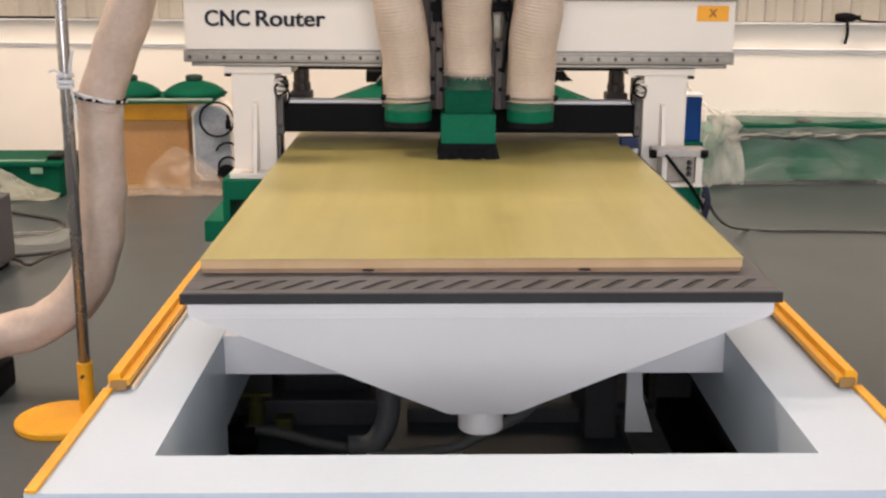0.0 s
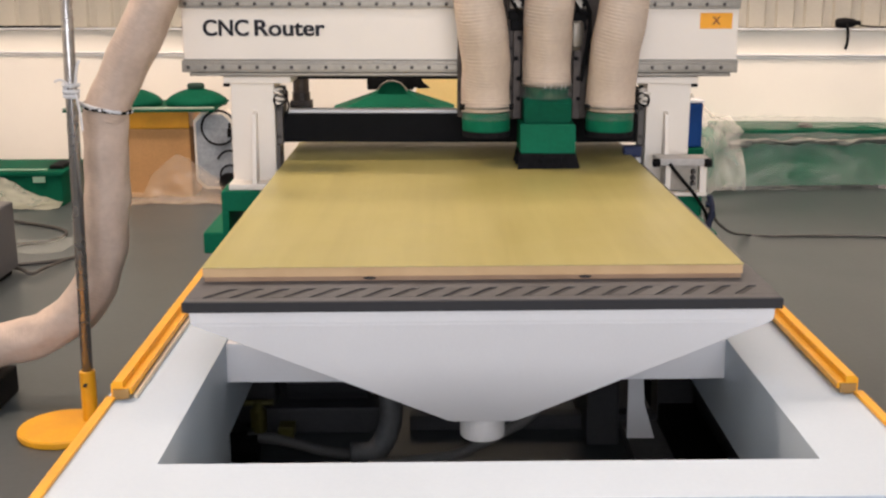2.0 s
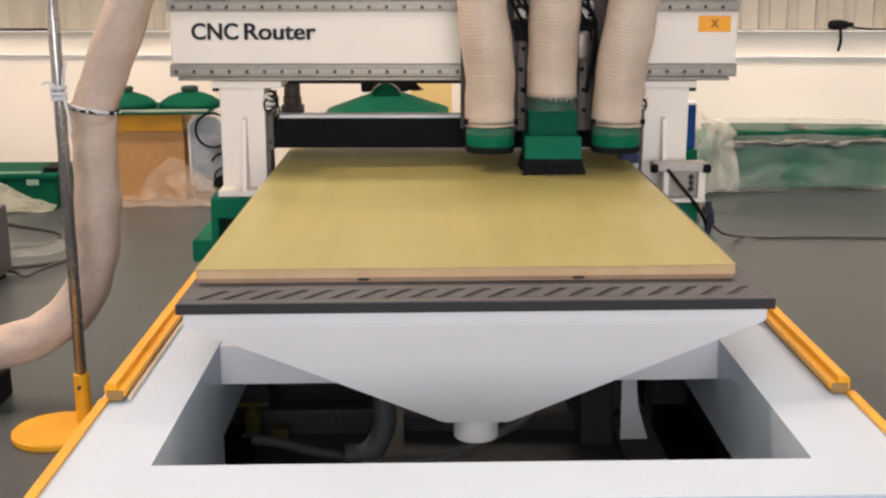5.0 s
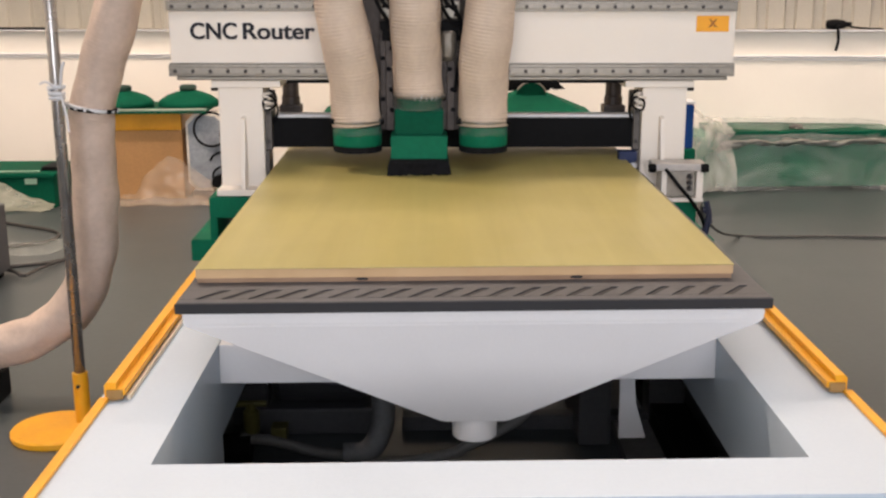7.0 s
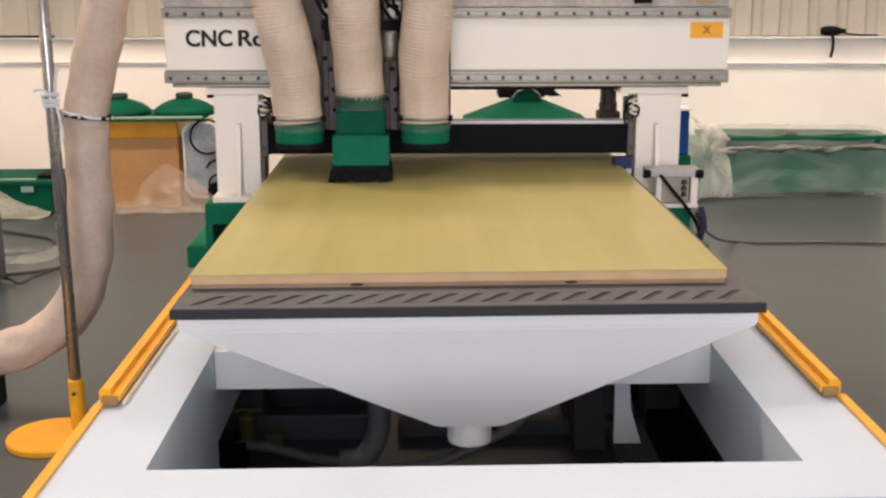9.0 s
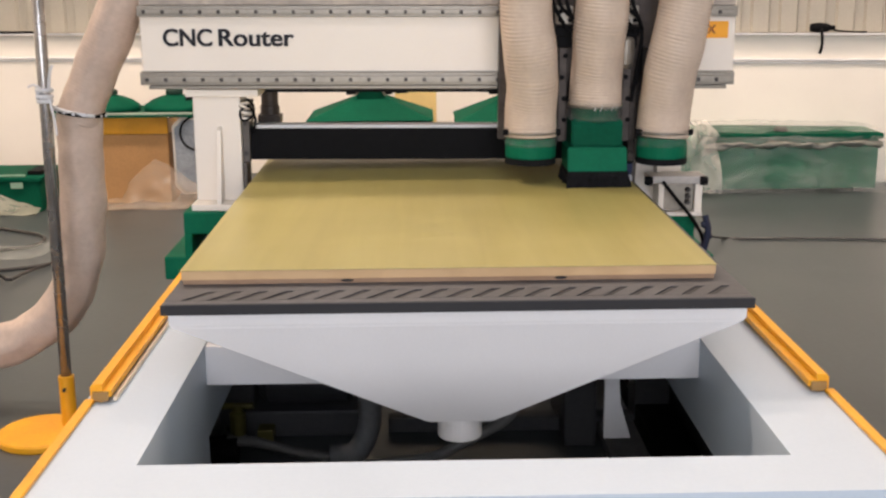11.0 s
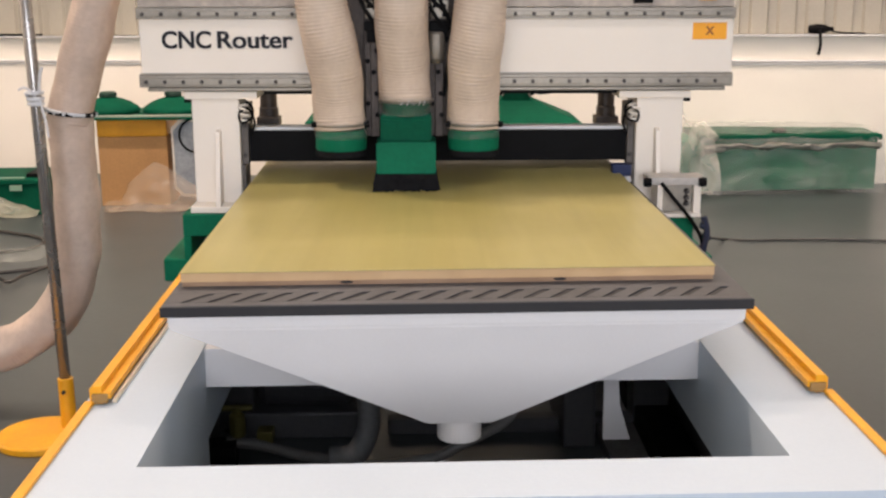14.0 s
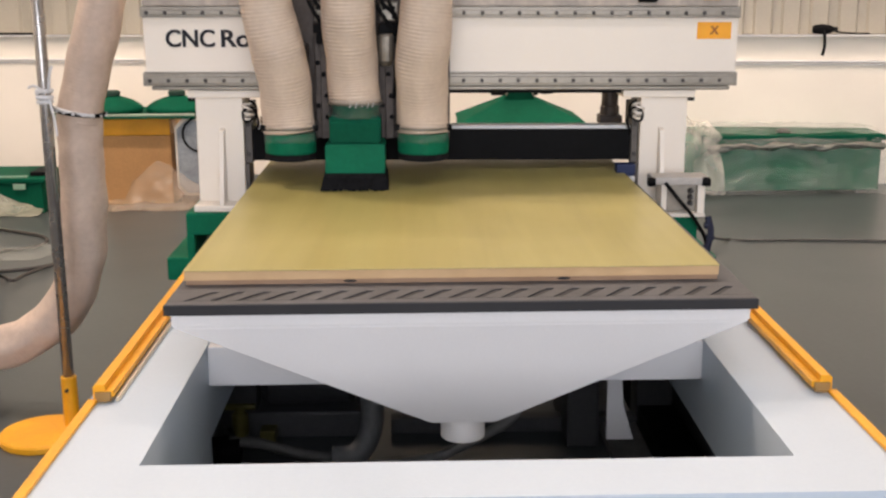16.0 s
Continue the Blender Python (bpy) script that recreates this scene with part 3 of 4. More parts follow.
def middle_hood():
    bm = bmesh.new()
    prism(bm, [(-0.004, 0.900), (0.022, 0.998), (0.17, 0.998), (0.17, 0.900)], "x", -0.093, 0.093)
    bmesh.ops.bevel(bm, geom=list(bm.edges), offset=0.004, segments=2, affect="EDGES")
    low = part("hood", bm, GREEN, head, "green lower dust hood")
    up = bmesh.new()
    prism(up, [(0.034, 0.997), (0.034, 1.069), (0.042, 1.084), (0.165, 1.084), (0.165, 0.997)], "x", -0.080, 0.080)
    bmesh.ops.bevel(up, geom=list(up.edges), offset=0.006, segments=2, affect="EDGES")
    part("hood_top", up, GREEN_DARK, low, "darker green upper hood")
    neck = bmesh.new()
    lathe(neck, [(0.074, 1.080), (0.074, 1.112), (0.070, 1.118)], (0, 0.099, 0), 32)
    part("neck", neck, GREEN_DARK, low, "green round neck inside the sleeve", smooth=False)
    sl = bmesh.new()
    tube(sl, [(0, 0.10, 1.078), (0, 0.10, 1.095), (0, 0.098, 1.115), (0, 0.096, 1.142)], 0.0865, 0.004, 40, 0, 0.01, 0.012, False)
    ob = part("sleeve", sl, CLEAR, low, "clear plastic sleeve", smooth=True)
    # added ring that draws the bright glint line across the sleeve
    ring = bmesh.new()
    lathe(ring, [(0.0865, 1.1185), (0.0885, 1.122), (0.0865, 1.1255)], (0, 0.099, 0), 36)
    part("glint_ring", ring, STEEL, low, "thin steel ring added for the sleeve's glint line", smooth=True)
    # highlights of the gathered plastic, modelled as thin pale ridges
    fold = bmesh.new()
    for k in range(5):
        a = -1.75 + 0.21 * k + 0.06 * math.sin(k * 3.1)
        h = 0.010 + 0.006 * math.sin(k * 2.3)
        tube(fold, [(0.0885 * math.cos(a), 0.099 + 0.0885 * math.sin(a), 1.116 - h * 0.3), (0.0895 * math.cos(a + 0.05), 0.099 + 0.0895 * math.sin(a + 0.05), 1.116 + h * 0.4), (0.0885 * math.cos(a + 0.08), 0.099 + 0.0885 * math.sin(a + 0.08), 1.116 + h)], 0.0013, 0.004, 6)
    part("sleeve_glints", fold, mat("pale_glint", (0.62, 0.64, 0.62), 0.12, vary=0.1), low, "pale ridges standing for the highlights on the sleeve", smooth=True)
    return low


def brush():
    bm = bmesh.new()
    random.seed(7)
    rows = []
    for x0, x1, y0, y1 in ((-0.108, 0.108, -0.012, 0.012), (-0.108, 0.108, 0.15, 0.17), (-0.108, -0.088, 0.012, 0.15), (0.088, 0.108, 0.012, 0.15)):
        box(bm, x0 * 0.88, x1 * 0.88, y0, y1, -0.005, 0.012)
        n = int((x1 - x0) / 0.0035) if x1 - x0 > y1 - y0 else int((y1 - y0) / 0.006)
        for i in range(n):
            for k in range(2):
                t = (i + random.random()) / n
                x, y = (x0 + (x1 - x0) * t, y0 + (y1 - y0) * random.random()) if x1 - x0 > y1 - y0 else (x0 + (x1 - x0) * random.random(), y0 + (y1 - y0) * t)
                w, d = 0.0045, 0.0045
                top = [bm.verts.new((x * 0.88 + a * w, y + b * d, 0.0)) for a, b in ((-1, -1), (1, -1), (1, 1), (-1, 1))]
                ex, ey, h = random.uniform(-0.006, 0.006), random.uniform(-0.008, 0.004) - (0.034 if y0 < 0 else 0), -0.0365 + random.uniform(0, 0.007)
                bot = [bm.verts.new((x * 0.95 + ex * 0.6 + a * w * 0.7, y + ey + b * d * 0.7, h)) for a, b in ((-1, -1), (1, -1), (1, 1), (-1, 1))]
                for j in range(4):
                    bm.faces.new((top[j], top[(j + 1) % 4], bot[(j + 1) % 4], bot[j]))
                bm.faces.new(bot)
    box(bm, -0.08, 0.08, 0.02, 0.15, -0.034, 0.01)
    return part("brush_skirt", bm, BRISTLE, head, "black bristle skirt", at=pose(0, 0, 0.902))


CUPS = []


def side_cup(x):
    bm = bmesh.new()
    lathe(bm, [(0.078, 0.966), (0.080, 0.970), (0.080, 1.012), (0.076, 1.028), (0.070, 1.030)], (x, 0.075, 0), 32)
    cup = part("dust_cup", bm, GREEN, head, "round green dust cup", smooth=False)
    CUPS.append(cup)
    br = bmesh.new()
    lathe(br, [(0.079, 0.946), (0.081, 0.950), (0.081, 0.966)], (x, 0.075, 0), 32)
    part("cup_brush", br, BRISTLE, cup, "black bristle ring")
    sl = bmesh.new()
    tube(sl, [(x, 0.075, 1.004), (x, 0.075, 1.02), (x, 0.075, 1.045), (x, 0.073, 1.066)], 0.084, 0.004, 40, 0, 0.01, 0.008, False)
    part("cup_sleeve", sl, CLEARER, cup, "clear plastic sleeve", smooth=True)
    band = bmesh.new()
    lathe(band, [(0.0835, 1.042), (0.0855, 1.046), (0.0835, 1.050)], (x, 0.075, 0), 30)
    part("clamp_band", band, STEEL, cup, "thin metal clamp band")
    for s in (-1, 1):
        tab = bmesh.new()
        lathe(tab, [(0.010, -0.01), (0.010, 0.01)], (x + s * 0.080, 0.045, 1.047), 10, "x")
        part("clamp_screw", tab, BLACK, cup, "black clamp screw")


def spindle_plates():
    random.seed(3)
    plate = part("back_plate", boxes((-0.30, 0.30, 0.20, 0.236, 1.00, 1.75), bevel=0.003), BROWN_METAL, head, "dark brownish metal back plate")
    for x, w in ((-0.098, 0.034), (0.107, 0.036)):
        col = part("z_slide", boxes((x - w, x + w, 0.165, 0.20, 1.0, 1.75), (x - 0.014, x + 0.014, 0.145, 0.166, 1.0, 1.36), bevel=0.003), BROWN_METAL, head, "brownish bolted vertical slide")
        bolts(col, [(x + dx, 0.142 if abs(dx) < 0.01 else 0.163, 1.07 + 0.034 * i) for i, dx in enumerate((0.006, -0.024, 0.004, 0.024, -0.004, -0.024, 0.006, 0.024))], 0.008, BLACK)
        part("rail_block", boxes((x - 0.032, x + 0.030, 0.120, 0.164, 1.335, 1.365), (x - 0.024, x + 0.024, 0.128, 0.164, 1.30, 1.336), bevel=0.003), BLACK, col, "black slide block")
        part("upper_block", boxes((x - 0.028, x + 0.028, 0.125, 0.164, 1.372, 1.43), bevel=0.005), STEEL, col, "steel upper block")
        bolts(col, [(x + dx, 0.123, z) for dx in (-0.016, 0.014) for z in (1.385, 1.412)], 0.007, BLACK)
        for k, bend in ((0, 0.0), (1, 0.022), (2, -0.02)):
            kb = bmesh.new()
            tube(kb, [(x - 0.034 + bend, 0.09, 1.50), (x - 0.02 + bend, 0.085, 1.43), (x + 0.016 + bend * 0.5, 0.09, 1.395 - 0.02 * k), (x + 0.034, 0.105, 1.34), (x + 0.036 - 0.012 * k, 0.128, 1.22 - 0.05 * k)], 0.006, 0.015, 8)
            part("spindle_cable", kb, BLACK, col, "black cable")
    for x in (-0.2, 0.0, 0.2):
        bm = bmesh.new()
        lathe(bm, [(0.045, 0.985), (0.05, 1.0), (0.05, 1.30)], (x, 0.17, 0), 20)
        part("spindle", bm, DARK_METAL, head, "dark cylindrical spindle")
    bm = bmesh.new()
    lathe(bm, [(0.014, 1.235), (0.024, 1.25), (0.027, 1.28), (0.026, 1.325), (0.020, 1.333)], (0.096, 0.118, 0), 16)
    part("air_cylinder", bm, STEEL, head, "dull steel air cylinder")


hood = middle_hood()
skirt = brush()
for cup_x in (-0.205, 0.213):
    side_cup(cup_x)
spindle_plates()
HOSES = []
for hx, hz, bend, hy in ((-0.205, 1.032, (-0.010, -0.040, -0.050), 0.075), (0.0, 1.121, (-0.005, -0.006, 0.0), 0.097), (0.213, 1.032, (0.004, 0.026, 0.052), 0.075)):
    hp = hose_piece([(0, 0, 0), (bend[0] * 0.4, 0.0, 0.08), (bend[0], -0.025, 0.20), (bend[1], -0.045, 0.38), (bend[2], -0.05, 0.62)], 0.081)
    HOSES.append((part("flexible_hose", hp, HOSE, head, "beige ribbed flexible hose", smooth=True, at=pose(hx, hy, hz)), hx, hy, hz))

# ---- hose stand and the big suction hose ----
stand = thing("hose_stand", "steel pole on a round yellow base", "stand", pose(-1.307, 1.15, 0))


def hose_stand():
    bm = bmesh.new()
    lathe(bm, [(0.150, 0.0), (0.153, 0.006), (0.153, 0.020), (0.147, 0.026), (0.0, 0.026)][:4] + [(0.02, 0.028)], (-0.040, 0, 0), 48)
    part("base_disc", bm, YELLOW, stand, "round yellow base plate")
    bm = bmesh.new()
    lathe(bm, [(0.026, 0.026), (0.026, 0.20), (0.022, 0.203)], (0.035, 0.05, 0), 24)
    sock = part("socket", bm, YELLOW, stand, "yellow pole socket")
    k = bmesh.new()
    lathe(k, [(0.006, 0), (0.006, -0.012)], (0.035, 0.024, 0.16), 8, "y")
    part("set_screw", k, DARK_METAL, sock)
    bm = bmesh.new()
    lathe(bm, [(0.019, 0.0), (0.019, 2.1)], (0, 0, 0), 20)
    pole = part("pole", bm, CHROME, stand, "shiny steel pole", smooth=True, at=pose(0.035, 0.05, 0.16))
    st = bmesh.new()
    for z, r in ((0.985, 0.026), (1.005, 0.027), (0.97, 0.025)):
        lathe(st, [(r, z - 0.006), (r + 0.003, z), (r, z + 0.006)], (0, 0, 0), 14)
    tube(st, [(0.0, -0.026, 1.01), (-0.022, -0.035, 1.025), (-0.045, -0.03, 1.015)], 0.004, 0.01, 6)
    tube(st, [(0.02, -0.02, 1.01), (0.03, -0.03, 1.06), (0.04, -0.03, 1.09)], 0.005, 0.01, 6)
    tube(st, [(0.02, -0.02, 0.98), (0.030, -0.03, 0.94), (0.036, -0.03, 0.90), (0.038, -0.03, 0.86)], 0.004, 0.012, 6)
    part("knotted_strap", st, PALE, pole, "pale knotted strap")
    return pole


stand_pole = hose_stand()
big_hose = thing("suction_hose", "thick beige suction hose strapped to a steel stand", "hose")
bm = bmesh.new()
tube(bm, [(-2.9, 1.42, 0.078), (-2.5, 1.42, 0.085), (-1.9, 1.44, 0.165), (-1.64, 1.45, 0.215), (-1.48, 1.45, 0.262), (-1.345, 1.45, 0.365), (-1.262, 1.45, 0.53), (-1.232, 1.45, 0.74), (-1.222, 1.45, 0.92), (-1.214, 1.45, 1.06)], 0.077, 0.004, 28, 0.0006, 0.012, 0.011)
bmesh.ops.translate(bm, vec=(1.45, -1.45, -0.28), verts=bm.verts)
hose_low = part("lower_length", bm, HOSE_OLD, big_hose, smooth=True, at=pose(-1.45, 1.45, 0.28))
bm = bmesh.new()
tube(bm, [(-0.002, 0, -0.02), (0.017, 0, 0.06), (0.053, 0, 0.18), (0.091, 0, 0.30), (0.132, 0.01, 0.45), (0.17, 0.02, 0.70)], 0.075, 0.004, 28, 0.0008, 0.012, 0.008)
hose_top = part("upper_length", bm, HOSE_OLD, hose_low, smooth=True, at=pose(0.236, 0, 0.77))
bm = bmesh.new()
lathe(bm, [(0.084, -0.007), (0.087, 0), (0.084, 0.007)], (0, 0, 0), 30)
band = part("hose_band", bm, BLACK, hose_low, "dark hose band with pale stitches", at=pose(0.240, 0, 0.782, 0, 10, 0))
bm = bmesh.new()
box(bm, 0.083, 0.0890, -0.0045, 0.0045, -0.0040, 0.0040)
stitch_mesh = mesh_of("stitch", bm, PALE)
for k in range(16):
    stitch = new("stitch", stitch_mesh)
    stitch.parent, stitch.matrix_basis = band, Matrix.Rotation(k * math.tau / 16, 4, "Z")

bm = bmesh.new()
tube(bm, [(-1.262, 1.18, 1.155), (-1.275, 1.28, 1.115), (-1.272, 1.375, 1.085), (-1.23, 1.372, 1.07), (-1.18, 1.374, 1.058), (-1.14, 1.40, 1.05)], 0.0065, 0.012, 8)
bmesh.ops.translate(bm, vec=(1.45, -1.45, -0.28), verts=bm.verts)
part("strap", bm, PALE, hose_low, "pale strap tied to the pole", smooth=True)

# ---- behind the machine ----
crate = thing("machine_crate", "yellow and tan machine housing under plastic film", "crate", pose(-0.066, 0.10, 0))
part("lower_panel", boxes((-2.16, -1.69, 5.17, 5.70, 0.0, 0.475), bevel=0.01), CARD, crate, "tan lower panel")
part("upper_panel", boxes((-2.16, -1.69, 5.168, 5.70, 0.475, 0.60), bevel=0.008), YELLOW, crate, "yellow upper band")
part("tray", boxes((-2.5, -1.50, 5.05, 5.66, 0.601, 0.617), bevel=0.004), GREEN_DARK, crate, "dark green top tray")
part("tray_edge", boxes((-2.5, -1.50, 5.05, 5.10, 0.6175, 0.630), bevel=0.003), mat("pale_green_edge", (0.25, 0.33, 0.26), 0.5, vary=0.2), crate, "pale green tray edge")


def lid(x):
    bm = bmesh.new()
    lathe(bm, [(0.203, 0.618), (0.207, 0.648), (0.196, 0.664), (0.15, 0.694), (0.10, 0.714), (0.07, 0.722), (0.052, 0.7275), (0.02, 0.728)], (x, 5.42, 0), 32)
    t = thing("tank_lid", "dark green domed lid with a round knob", "lid", group="domed lids")
    part("dome", bm, GREEN_DARK, t, smooth=True)
    bm = bmesh.new()
    lathe(bm, [(0.050, 0.728), (0.058, 0.734), (0.058, 0.756), (0.046, 0.765), (0.02, 0.767)], (x, 5.42, 0), 24)
    part("knob", bm, mat("blackish_green", (0.002, 0.03, 0.018), 0.6), t, "blackish green knob")


lid(-1.728), lid(-2.172)

for px, apex, base in ((-0.35, 0.812, 0.672), (0.535, 0.808, 0.655)):
    hopper_hood = thing("dust_hood", "dark green sloping dust hood of another machine", "hood", group="green hoods")
    bm = bmesh.new()
    ring = [bm.verts.new((px + a * 0.385, 4.55 + b * 0.3, base)) for a, b in ((-1, -1), (1, -1), (1, 1), (-1, 1))]
    cap = [bm.verts.new((px + a * 0.07, 4.55 + b * 0.06, apex - 0.01)) for a, b in ((-1, -1), (1, -1), (1, 1), (-1, 1))]
    for i in range(4):
        bm.faces.new((ring[i], ring[(i + 1) % 4], cap[(i + 1) % 4], cap[i]))
    bm.faces.new(cap), bm.faces.new(ring[::-1])
    bmesh.ops.bevel(bm, geom=list(bm.edges), offset=0.008, segments=2, affect="EDGES")
    part("sloping_top", bm, GREEN_DARK, hopper_hood)
    part("body", boxes((px - 0.37, px + 0.37, 4.28, 4.84, 0.0, base), bevel=0.01), GREEN_DARK, hopper_hood)
    bm = bmesh.new()
    lathe(bm, [(0.09, 0.0), (0.095, 0.02), (0.09, 0.05)], (px, 4.46, apex - 0.045), 28, "y")
    part("round_cap", bm, GREEN_DARK, hopper_hood, "round green end cap")
    bm = bmesh.new()
    tube(bm, [(px + 0.096 * math.cos(a), 4.452, apex - 0.045 + 0.096 * math.sin(a)) for a in [0.35 + 0.305 * k for k in range(9)]], 0.006, 0.02, 8)
    part("cap_rim", bm, STEEL, hopper_hood, "dull grey rim")
    bm = bmesh.new()
    prism(bm, [(px + 0.10, apex + 0.005), (px + 0.16, apex - 0.012), (px + 0.225, apex - 0.008), (px + 0.19, apex + 0.02), (px + 0.17, apex + 0.05), (px + 0.10, apex + 0.05)], "y", 4.60, 4.64)
    part("motor_fin", bm, BLACK, hopper_hood, "black pointed bracket")
    part("motor_plate", boxes((px - 0.16, px + 0.13, 4.62, 4.85, apex - 0.02, apex + 0.05), bevel=0.01), BLACK, hopper_hood, "black motor plate")

panel = thing("yellow_panel", "pale yellow panel standing behind the green hoods", "panel")
part("sheet", boxes((-0.22, 0.06, 5.3, 5.34, 0.0, 0.80), bevel=0.004), mat("pale_yellow", (0.92, 0.68, 0.28), 0.5), panel)


def control_cabinet():
    c = thing("control_cabinet", "light grey control cabinet with looped black cables", "cabinet", Matrix.Translation((0.0028, 0.10, -0.0608)) @ Matrix.Scale(1.04, 4))
    for name, inset, y0, y1, paint in (("body", 0.0, 4.95, 5.12, WHITE), ("door", 0.016, 4.937, 4.949, mat("blue_grey_paint", (0.30, 0.33, 0.36), 0.35, vary=0.3, scale=9))):
        bm = bmesh.new()
        x0, x1, z0, z1, cut = -1.66 + inset, -1.40 - inset, 0.12 + inset, 0.625 - inset, 0.055
        prism(bm, [(x0, z0 + cut), (x0 + cut, z0), (x1 - cut, z0), (x1, z0 + cut), (x1, z1 - cut), (x1 - cut, z1), (x0 + cut, z1), (x0, z1 - cut)], "y", y0, y1)
        bmesh.ops.bevel(bm, geom=list(bm.edges), offset=0.004, segments=2, affect="EDGES")
        part(name, bm, paint, c, "blue-grey door under thin film" if inset else "")
    part("plinth", boxes((-1.64, -1.42, 4.97, 5.10, 0.0585, 0.12), bevel=0.006), CABINET, c, "dark plinth")
    for cx, cz, r, a0, n in ((-1.492, 0.525, 0.11, 0.3, 12), (-1.43, 0.29, 0.085, -0.8, 7), (-1.43, 0.215, 0.065, 0.6, 9)):
        bm = bmesh.new()
        tube(bm, [(cx + r * math.cos(a), 4.922, cz + r * math.sin(a)) for a in [a0 + k * 0.6 for k in range(n)]], 0.007, 0.012, 8)
        part("cable_loop", bm, BLACK, c, "black looped cable")
    bm = bmesh.new()
    lathe(bm, [(0.018, 0.0), (0.018, 0.05), (0.010, 0.06), (0.010, 0.09)], (-1.42, 4.92, 0.465), 10)
    part("plug", bm, BLACK, c, "black plug")
    bm = bmesh.new()
    lathe(bm, [(0.06, -0.02), (0.065, 0), (0.06, 0.02)], (-1.44, 4.91, 0.17), 20, "y")
    part("castor", bm, BLACK, c, "black wheel")


control_cabinet()


def draped_film(name, label, x0, x1, y0, y1, height, material, seed, nx=40, ny=26, folds=0.03, at=None):
    """A crumpled plastic sheet lying over things; height(u, v) gives its rough shape."""
    bm = bmesh.new()
    grid = []
    for j in range(ny + 1):
        row = []
        for i in range(nx + 1):
            u, v = i / nx, j / ny
            x, y = x0 + (x1 - x0) * u, y0 + (y1 - y0) * v
            z = height(u, v)
            p = Vector((x * 5 + seed, y * 5, z * 5))
            f = noise.noise_vector(p) * folds + noise.noise_vector(p * 3.1) * folds * 0.5 + noise.noise_vector(p * 7.3) * folds * 0.32
            row.append(bm.verts.new((x + f.x, y + f.y, max(0.004, z + f.z))))
        grid.append(row)
    for j in range(ny):
        for i in range(nx):
            bm.faces.new((grid[j][i], grid[j][i + 1], grid[j + 1][i + 1], grid[j + 1][i]))
    t = thing(name, label, "plastic film")
    return part("sheet", bm, material, t, smooth=True)


draped_film("plastic_sheet", "crumpled clear plastic film at the foot of a crate", -2.18, -1.40, 5.05, 5.20, lambda u, v: 0.27 * v * max(0.0, 1 - abs(u - 0.42) / (0.27 if u < 0.42 else 0.50)) ** 0.75 + 0.045 * v, FILM_TAN, 3.1, folds=0.026)
draped_film("plastic_sheet", "low bunch of tan film lying on the floor", -2.14, -1.40, 5.02, 5.14, lambda u, v: 0.055 * math.sin(math.pi * v) * (0.4 + 0.6 * math.sin(math.pi * u)), FILM_TAN, 8.4, 44, 12, folds=0.03)

green_bed = thing("machine_beam", "long green machine beam wrapped in plastic film", "machine part")
part("beam", boxes((1.78, 3.16, 5.42, 5.90, 0.02, 0.375), bevel=0.012), GREEN, green_bed)
part("top_plate", boxes((1.90, 3.18, 5.39, 5.92, 0.375, 0.415), bevel=0.008), GREEN_DARK, green_bed, "dark green top plate")
part("skid", boxes((2.0, 2.08, 5.42, 5.90, 0.0, 0.02), (3.0, 3.08, 5.42, 5.90, 0.0, 0.02)), CABINET, green_bed, "dark steel skid")
bm = bmesh.new()
lathe(bm, [(0.05, 0.416), (0.05, 0.432), (0.03, 0.445)], (2.50, 5.55, 0), 16)
part("lifting_boss", bm, DARK_METAL, green_bed)
draped_film("plastic_sheet", "clear film hanging over a green machine beam", 1.90, 3.19, 5.345, 5.385, lambda u, v: 0.01 + 0.385 * v, FILM, 11.0, 60, 30, 0.014)
draped_film("plastic_sheet", "milky plastic film over the top of a beam", 1.90, 3.15, 5.38, 5.95, lambda u, v: 0.435 + 0.02 * math.sin(v * 3), FILM, 23.0, 50, 18, 0.018)
draped_film("plastic_sheet", "bunched milky film draped beside a green beam", 1.62, 2.0, 5.18, 5.56, lambda u, v: (0.70 - 0.27 * u ** 0.7) * (1 - math.exp(-7 * v)) + 0.01, MILKY, 31.0, 30, 30, 0.045)

roll_bm = bmesh.new()
tube(roll_bm, [(1.92, 5.36, 0.325), (2.1, 5.345, 0.345), (2.3, 5.35, 0.335), (2.45, 5.345, 0.35), (2.7, 5.35, 0.338), (2.95, 5.345, 0.35), (3.17, 5.35, 0.345)], 0.015, 0.02, 12, wobble=0.035)
roll_film = thing("plastic_roll", "rolled-up greyish film edge along a green beam", "plastic film")
part("roll", roll_bm, mat("grey_film", (0.17, 0.18, 0.155), 0.4, vary=0.3, scale=14), roll_film, smooth=True)

drum = thing("blue_housing", "blue painted steel housing standing on the floor", "housing")
bm = bmesh.new()
box(bm, 1.445, 1.55, 4.55, 4.68, 0.43, 0.705, bevel=0.015)
part("housing", bm, BLUE, drum, smooth=False)
part("plinth", boxes((1.43, 1.565, 4.54, 4.70, 0.0, 0.429), bevel=0.01), GREEN_DARK, drum, "dark green plinth")
part("cap", boxes((1.44, 1.555, 4.545, 4.685, 0.706, 0.722), bevel=0.004), PALE, drum, "pale cap")

